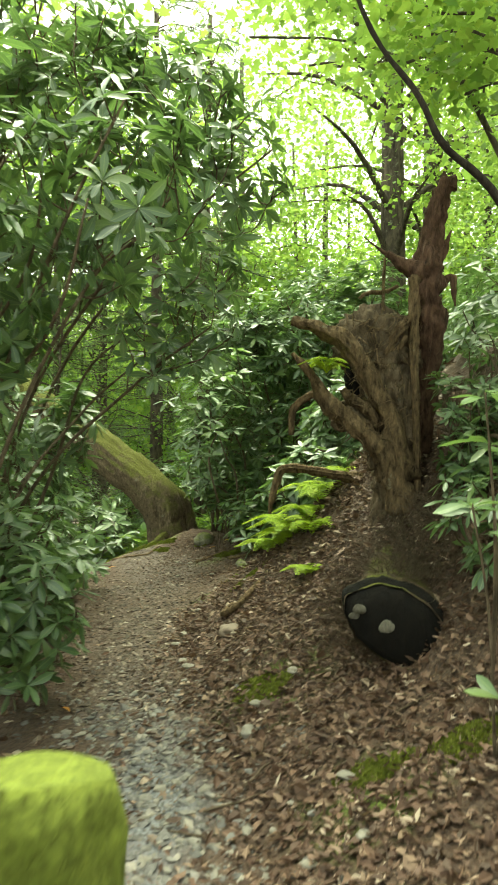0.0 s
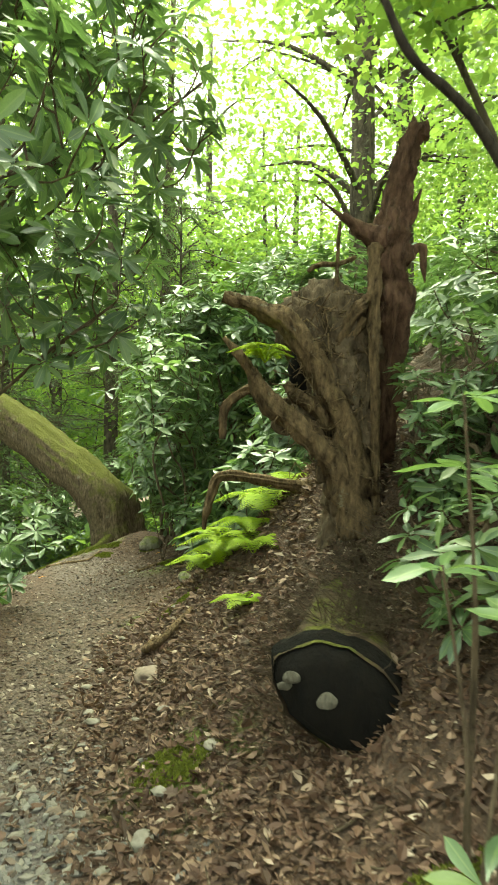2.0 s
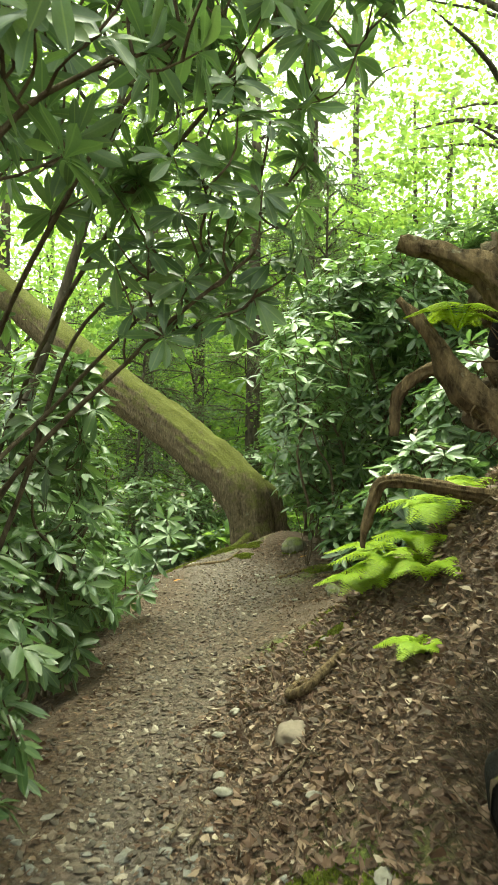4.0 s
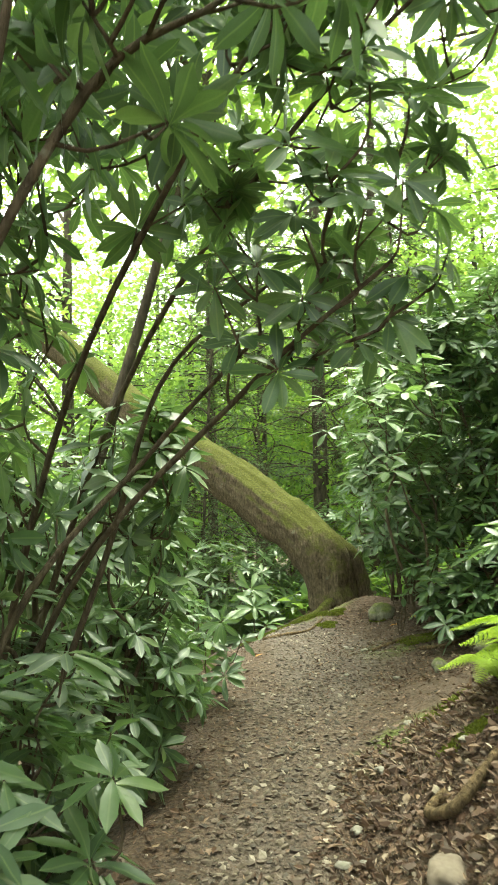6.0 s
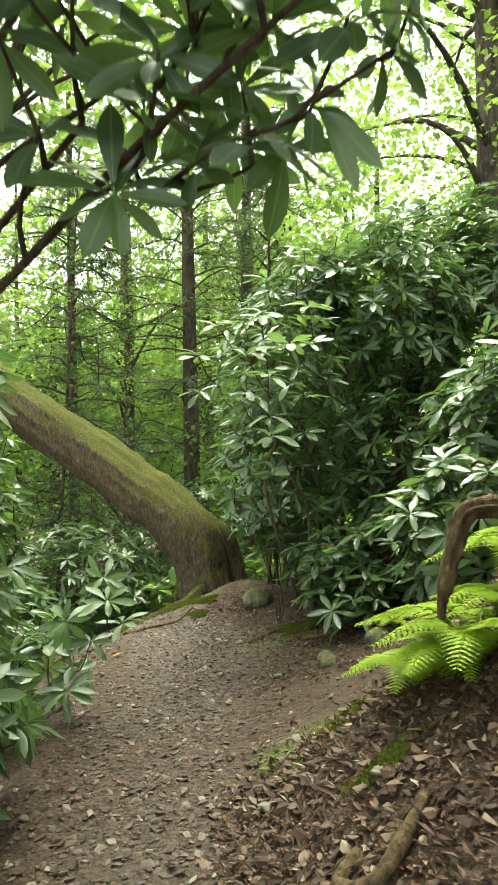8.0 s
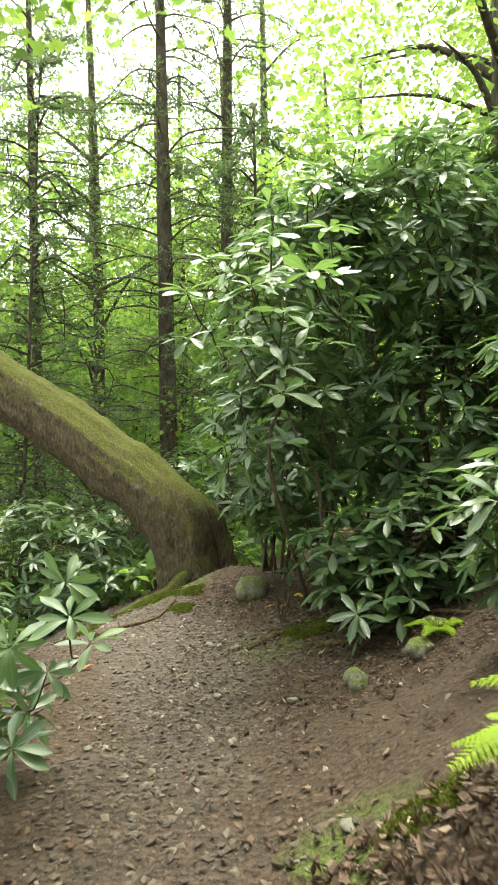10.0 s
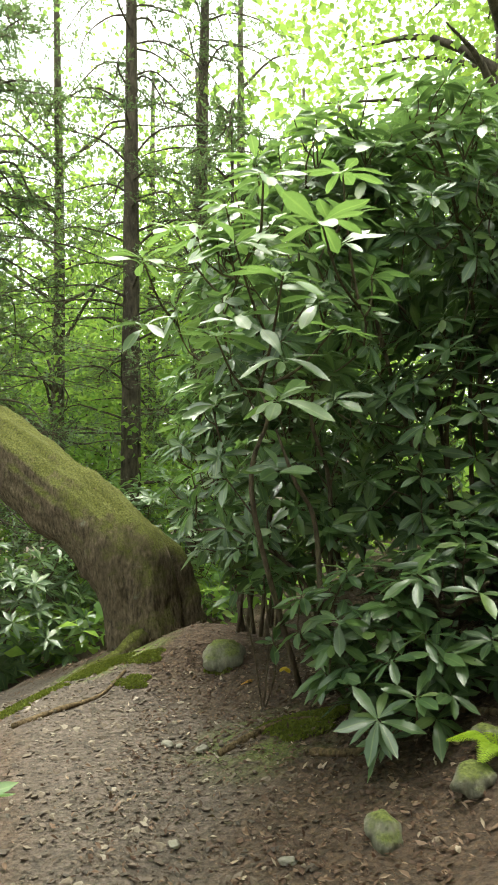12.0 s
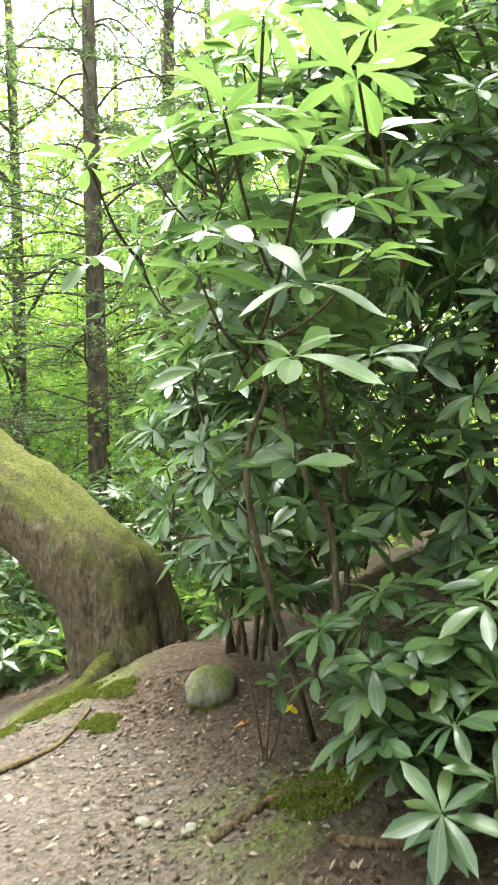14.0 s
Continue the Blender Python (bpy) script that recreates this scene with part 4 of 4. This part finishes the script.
n = 26000
gx, gy = rng.uniform(-14, 9, n), rng.uniform(10.5, 30, n)
ok = (gy > 12.2) | (gx < -2.9 - 0.1 * gy) | (gx > 1.8)
gx, gy = gx[ok], gy[ok]
gz = terrain(gx, gy) + rng.uniform(0.02, 0.45, len(gx))
s = Soup()
s.scatter(DISTANT_LEAF, frames_along(rng.normal(size=(len(gx), 3)) * (1, 1, 0.4), rng.normal(0, 0.4, (len(gx), 3)) + (0, 0, 1), np.stack([gx, gy, gz], 1), rng.uniform(0.1, 0.24, len(gx))))
tagged(new("ground_cover", s.mesh("ground_cover", M_CANOPY)), "low green leafy plants covering the forest floor", "ground cover", kind="stuff")

# ---- litter, gravel, stones ----
def build_litter():
    n = 82000
    x, y = rng.uniform(-2.8, 4.2, n), rng.uniform(0.8, 12.6, n)
    x[:40000], y[:40000] = rng.uniform(-0.7, 1.5, 40000), rng.uniform(1.8, 6.6, 40000)
    x[40000:52000], y[40000:52000] = rng.uniform(-1.2, 0.9, 12000), rng.uniform(7.8, 10.8, 12000)
    d = np.abs(x - trail_x(y) - lerp_at(y, (7.5, 9.5), (0, 0.3)))
    keep = rng.uniform(size=n) < np.clip((d - 0.15 - lerp_at(y, (7, 9), (0, 0.25))) / 0.4, lerp_at(y, (3.5, 5.0, 7, 8, 9), (0.1, 0.3, 0.3, 0.35, 0.35)), lerp_at(y, (6.5, 7.5, 8.5), (1, 0.9, 0.8)))
    x, y = x[keep], y[keep]
    z = terrain_fine(x, y)
    dv = rng.normal(size=(len(x), 3)) * (1, 1, 0.32)
    s = Soup()
    sort = rng.choice(4, len(x), p=(0.38, 0.28, 0.3, 0.04))
    all_mats = (frames_along(dv, rng.normal(0, 0.4, dv.shape) + (0, 0, 1), np.stack([x, y, z + 0.012], 1), (0.015 + 0.055 * rng.uniform(size=len(x)) ** 2.2) * lerp_at(y, (6.5, 8), (1, 0.62))))
    for k in range(4):
        s.scatter(LITTER_LEAVES[k], all_mats[sort == k])
    tagged(new("leaf_litter", s.mesh("leaf_litter", M_LITTER, False)), "brown and grey dead leaves covering the bank", "leaf litter", kind="stuff")


def pebble(sub=1, seed=0.0, rough=0.75):
    bm = bmesh.new()
    bmesh.ops.create_icosphere(bm, subdivisions=sub, radius=0.5)
    v = np.array([p.co[:] for p in bm.verts])
    f = np.array([[q.index for q in p.verts] for p in bm.faces])
    bm.free()
    v = v * np.array([1 + rough * noise.noise(Vector(p) * 2.5 + Vector((seed, 0, 0))) for p in v])[:, None] * (1, 0.75, 0.4)
    return v, f, np.ones(len(v))


def build_gravel():
    n = 14000
    y = rng.uniform(0.8, 11, n)
    x = trail_x(y) + lerp_at(y, (7.5, 9.5), (0, 0.35)) + rng.normal(0, 0.24, n) * lerp_at(y, (0, 5, 6, 8, 9.5), (1, 1, 1.3, 1.4, 1.9))
    z = terrain_fine(x, y)
    a = rng.uniform(0, 6.283, n)
    dv = np.stack([np.cos(a), np.sin(a), rng.normal(0, 0.2, n)], 1)
    mats = frames_along(dv, rng.normal(0, 0.2, dv.shape) + (0, 0, 1), np.stack([x, y, z + 0.003], 1), (0.009 + 0.055 * rng.uniform(size=n) ** 4) * lerp_at(y, (4, 8), (1.1, 0.85)))
    grey_one = y + rng.normal(0, 0.5, n) < 4.0
    for name, mat, label, chosen in (("gravel", M_STONE, "loose grey gravel on the path", grey_one), ("stone_chips", M_CHIP, "brown stone chips trodden into the path", ~grey_one)):
        s = Soup()
        s.scatter(pebble(), mats[chosen])
        tagged(new(name, s.mesh(name, mat, False)), label, "gravel", kind="stuff")


build_litter()
build_gravel()


def stone(x, y, size, label="angular pale grey stone on the ground", mat=None, lift=0.2, squash=0.55):
    s = Soup()
    v, f, r = pebble(3, x * 3 + y, 0.4)
    a = rng.uniform(0, 6.283)
    ca, sa = math.cos(a), math.sin(a)
    v = v * np.array([1 + 0.07 * noise.noise(Vector(q) * 7) + 0.04 * noise.noise(Vector(q) * 19) for q in v])[:, None] * (size, size, size * squash / 0.4)
    v = np.stack([v[:, 0] * ca - v[:, 1] * sa, v[:, 0] * sa + v[:, 1] * ca, v[:, 2] + lift * size], 1)
    s.add(v, f)
    ob = new("stone", s.mesh("stone", mat or M_STONE))
    ob.location = (x, y, ground_at(x, y))
    return tagged(ob, label, "stone", "stones")


stone(-0.69, 10.6, 0.36, "rounded mossy stone beside the trunk", lift=0.12, squash=0.6, mat=M_ROCK)
stone(-0.09, 8.15, 0.17, "upright pale stone with a moss cap", mat=M_ROCK, squash=0.7, lift=0.15)
stone(0.27, 8.25, 0.2, "mossy stone beside a small fern", mat=M_ROCK)
stone(0.42, 8.45, 0.16, "mossy stone beside a small fern", mat=M_ROCK)
stone(-0.13, 5.0, 0.23, "flat angular brown stone at the path edge", lift=0.08, squash=0.35, mat=M_CHIP)
stone(0.0, 3.5, 0.11)
for k in range(34):
    y = rng.uniform(2.4, 9.5)
    stone(trail_x(y) + rng.choice([-1, 1, 1]) * rng.uniform(0.3, 0.9), y, rng.uniform(0.04, 0.09), squash=0.35)


# ---- twig tangle on the log, mossy stump by the path, fallen coloured leaves ----
s = Soup()
for k in range(1300):
    o = np.array((rng.uniform(0.55, 1.2), rng.uniform(3.72, 4.5), 0.0))
    o[2] = max(ground_at(o[0], o[1]), 0.84 if abs(o[0] - 0.85) < 0.14 and o[1] < 4.0 else 0) - 0.02
    e = o + (rng.normal(-0.02, 0.13), rng.normal(-0.05, 0.13), rng.uniform(-0.02, 0.2))
    s.tube(curve([o, (o + e) / 2 + rng.normal(0, 0.02, 3), e], 4), np.linspace(0.0028, 0.001, 4), 3, cap=False)
tagged(new("twig_tangle", s.mesh("twig_tangle", M_STEM)), "tangle of fine dry grey-brown twigs over the log", "twigs", kind="stuff")

t = thing("mossy_stump", (-0.3, 0.92, ground_at(-0.3, 0.92)), "short stump covered in bright green moss beside the path", "stump")
s = Soup()
s.tube(curve([(-0.3, 0.94, -0.05), (-0.3, 0.93, 0.5), (-0.29, 0.92, 1.02), (-0.29, 0.93, 1.12)], 24), np.interp(np.linspace(0, 1, 24), (0, 0.2, 0.9, 0.97, 1), (0.2, 0.14, 0.115, 0.1, 0.06)), 28, 0.2, 7.0)
part("moss_coat", s, M_MOSS, t)


def fallen_leaf(x, y, size, mat, label, turn, lift=0.02):
    ob = new("fallen_leaf", leaf_mesh(mat))
    ob.matrix_world = pose(x, y, ground_at(x, y) + lift, 8, 6, turn) @ Matrix.Scale(size, 4)
    tagged(ob, label, "leaf", "fallen leaves")


fallen_leaf(-1.7, 8.95, 0.13, M_ORANGE, "fallen orange leaf lying on the path", 140)
fallen_leaf(-0.58, 10.1, 0.17, M_ORANGE, "fallen tan-brown leaf lying on the soil", -60)
fallen_leaf(-0.28, 10.0, 0.12, M_YELLOW, "fallen yellow leaf under the shrub", 150, 0.1)
fallen_leaf(-0.32, 10.0, 0.12, M_YELLOW, "fallen yellow leaf under the shrub", 200, 0.1)
fallen_leaf(0.02, 9.9, 0.1, M_YELLOW, "fallen yellow leaf under the shrub", 60, 0.12)
fallen_leaf(-1.0, 3.9, 0.1, M_ORANGE, "fallen orange leaf lying on the path", 40)
for k in range(40):
    x, y = rng.uniform(-0.6, 1.1), rng.uniform(2.2, 6.0)
    s = Soup()
    ln, a = rng.uniform(0.08, 0.3), rng.uniform(0, 3.14)
    xs, ys = x + math.cos(a) * ln * np.linspace(-0.5, 0.5, 6), y + math.sin(a) * ln * np.linspace(-0.5, 0.5, 6)
    s.tube(np.stack([xs, ys, terrain_fine(xs, ys) + 0.018 + rng.normal(0, 0.004, 6)], 1), np.linspace(rng.uniform(0.004, 0.009), 0.002, 6), 6)
    tagged(new("stick", s.mesh("stick", M_STEM)), "dry fallen stick among dead leaves", "stick", "fallen sticks")
s = Soup()
xs = np.array((-0.12, -0.2, -0.1, 0.02, 0.1))
ys = np.array((5.5, 5.42, 5.3, 5.42, 5.55))
s.tube(curve(np.stack([xs, ys, terrain_fine(xs, ys) + (0.0, 0.03, 0.05, 0.05, 0.0)], 1), 20), np.linspace(0.03, 0.02, 20), 10, 0.2, 10.0)
tagged(new("exposed_root", s.mesh("exposed_root", M_ROTTEN)), "bent exposed root at the foot of the bank", "root")
for points in ([(-1.9, 9.75), (-1.7, 10.0), (-1.5, 10.3), (-1.38, 10.6)], [(-0.25, 9.0), (-0.05, 8.85), (0.12, 8.92), (0.3, 8.9)], [(-0.7, 9.2), (-0.4, 9.35), (-0.15, 9.3)], [(0.3, 9.0), (0.5, 8.7), (0.6, 8.4)]):
    q = np.array(points)
    c = curve(np.column_stack([q, terrain_fine(q[:, 0], q[:, 1]) + 0.012]), 16)
    s = Soup()
    s.tube(c, np.linspace(0.022, 0.01, 16), 8, 0.25, 12.0)
    tagged(new("exposed_root", s.mesh("exposed_root", M_ROTTEN)), "thin exposed brown root crossing the soil", "root")


def moss_patch(x, y, rx, ry):
    s = Soup()
    n = int(2600 * rx * ry / 0.02)
    a, r = rng.uniform(0, 6.283, n), rng.uniform(size=n) ** 0.5
    px, py = x + np.cos(a) * r * rx * (1 + 0.3 * np.sin(3 * a + x)), y + np.sin(a) * r * ry
    pz = terrain_fine(px, py) + 0.018 * (1 - r * r)
    dv = rng.normal(0, 0.5, (n, 3)) + (0, 0, 1)
    s.scatter(DISTANT_LEAF, frames_along(dv, rng.normal(size=(n, 3)), np.stack([px, py, pz], 1), rng.uniform(0.01, 0.022, n)))
    tagged(new("moss_patch", s.mesh("moss_patch", M_MOSS_TUFT)), "low cushion of yellow-green moss on the soil", "moss", "moss patches", "stuff")


M_MOSS_TUFT = leaf_material("moss_tuft", ((0.0, (0.07, 0.085, 0.015)), (1.0, (0.2, 0.22, 0.035))), 0.8, 0.25, (0.25, 0.3, 0.04))
for x, y, rx, ry in ((0.1, 3.9, 0.17, 0.09), (0.02, 4.0, 0.1, 0.06), (0.5, 2.75, 0.16, 0.08), (0.85, 2.7, 0.14, 0.1), (-1.5, 10.85, 0.16, 0.1), (-1.7, 10.75, 0.2, 0.1), (-1.95, 10.6, 0.2, 0.12), (-2.15, 10.4, 0.18, 0.12), (-1.25, 10.75, 0.14, 0.1), (-1.3, 10.45, 0.12, 0.08), (-0.7, 10.5, 0.1, 0.08), (-0.25, 9.3, 0.22, 0.16), (0.0, 5.8, 0.14, 0.07), (-0.1, 6.5, 0.14, 0.1)):
    moss_patch(x, y, rx, ry)
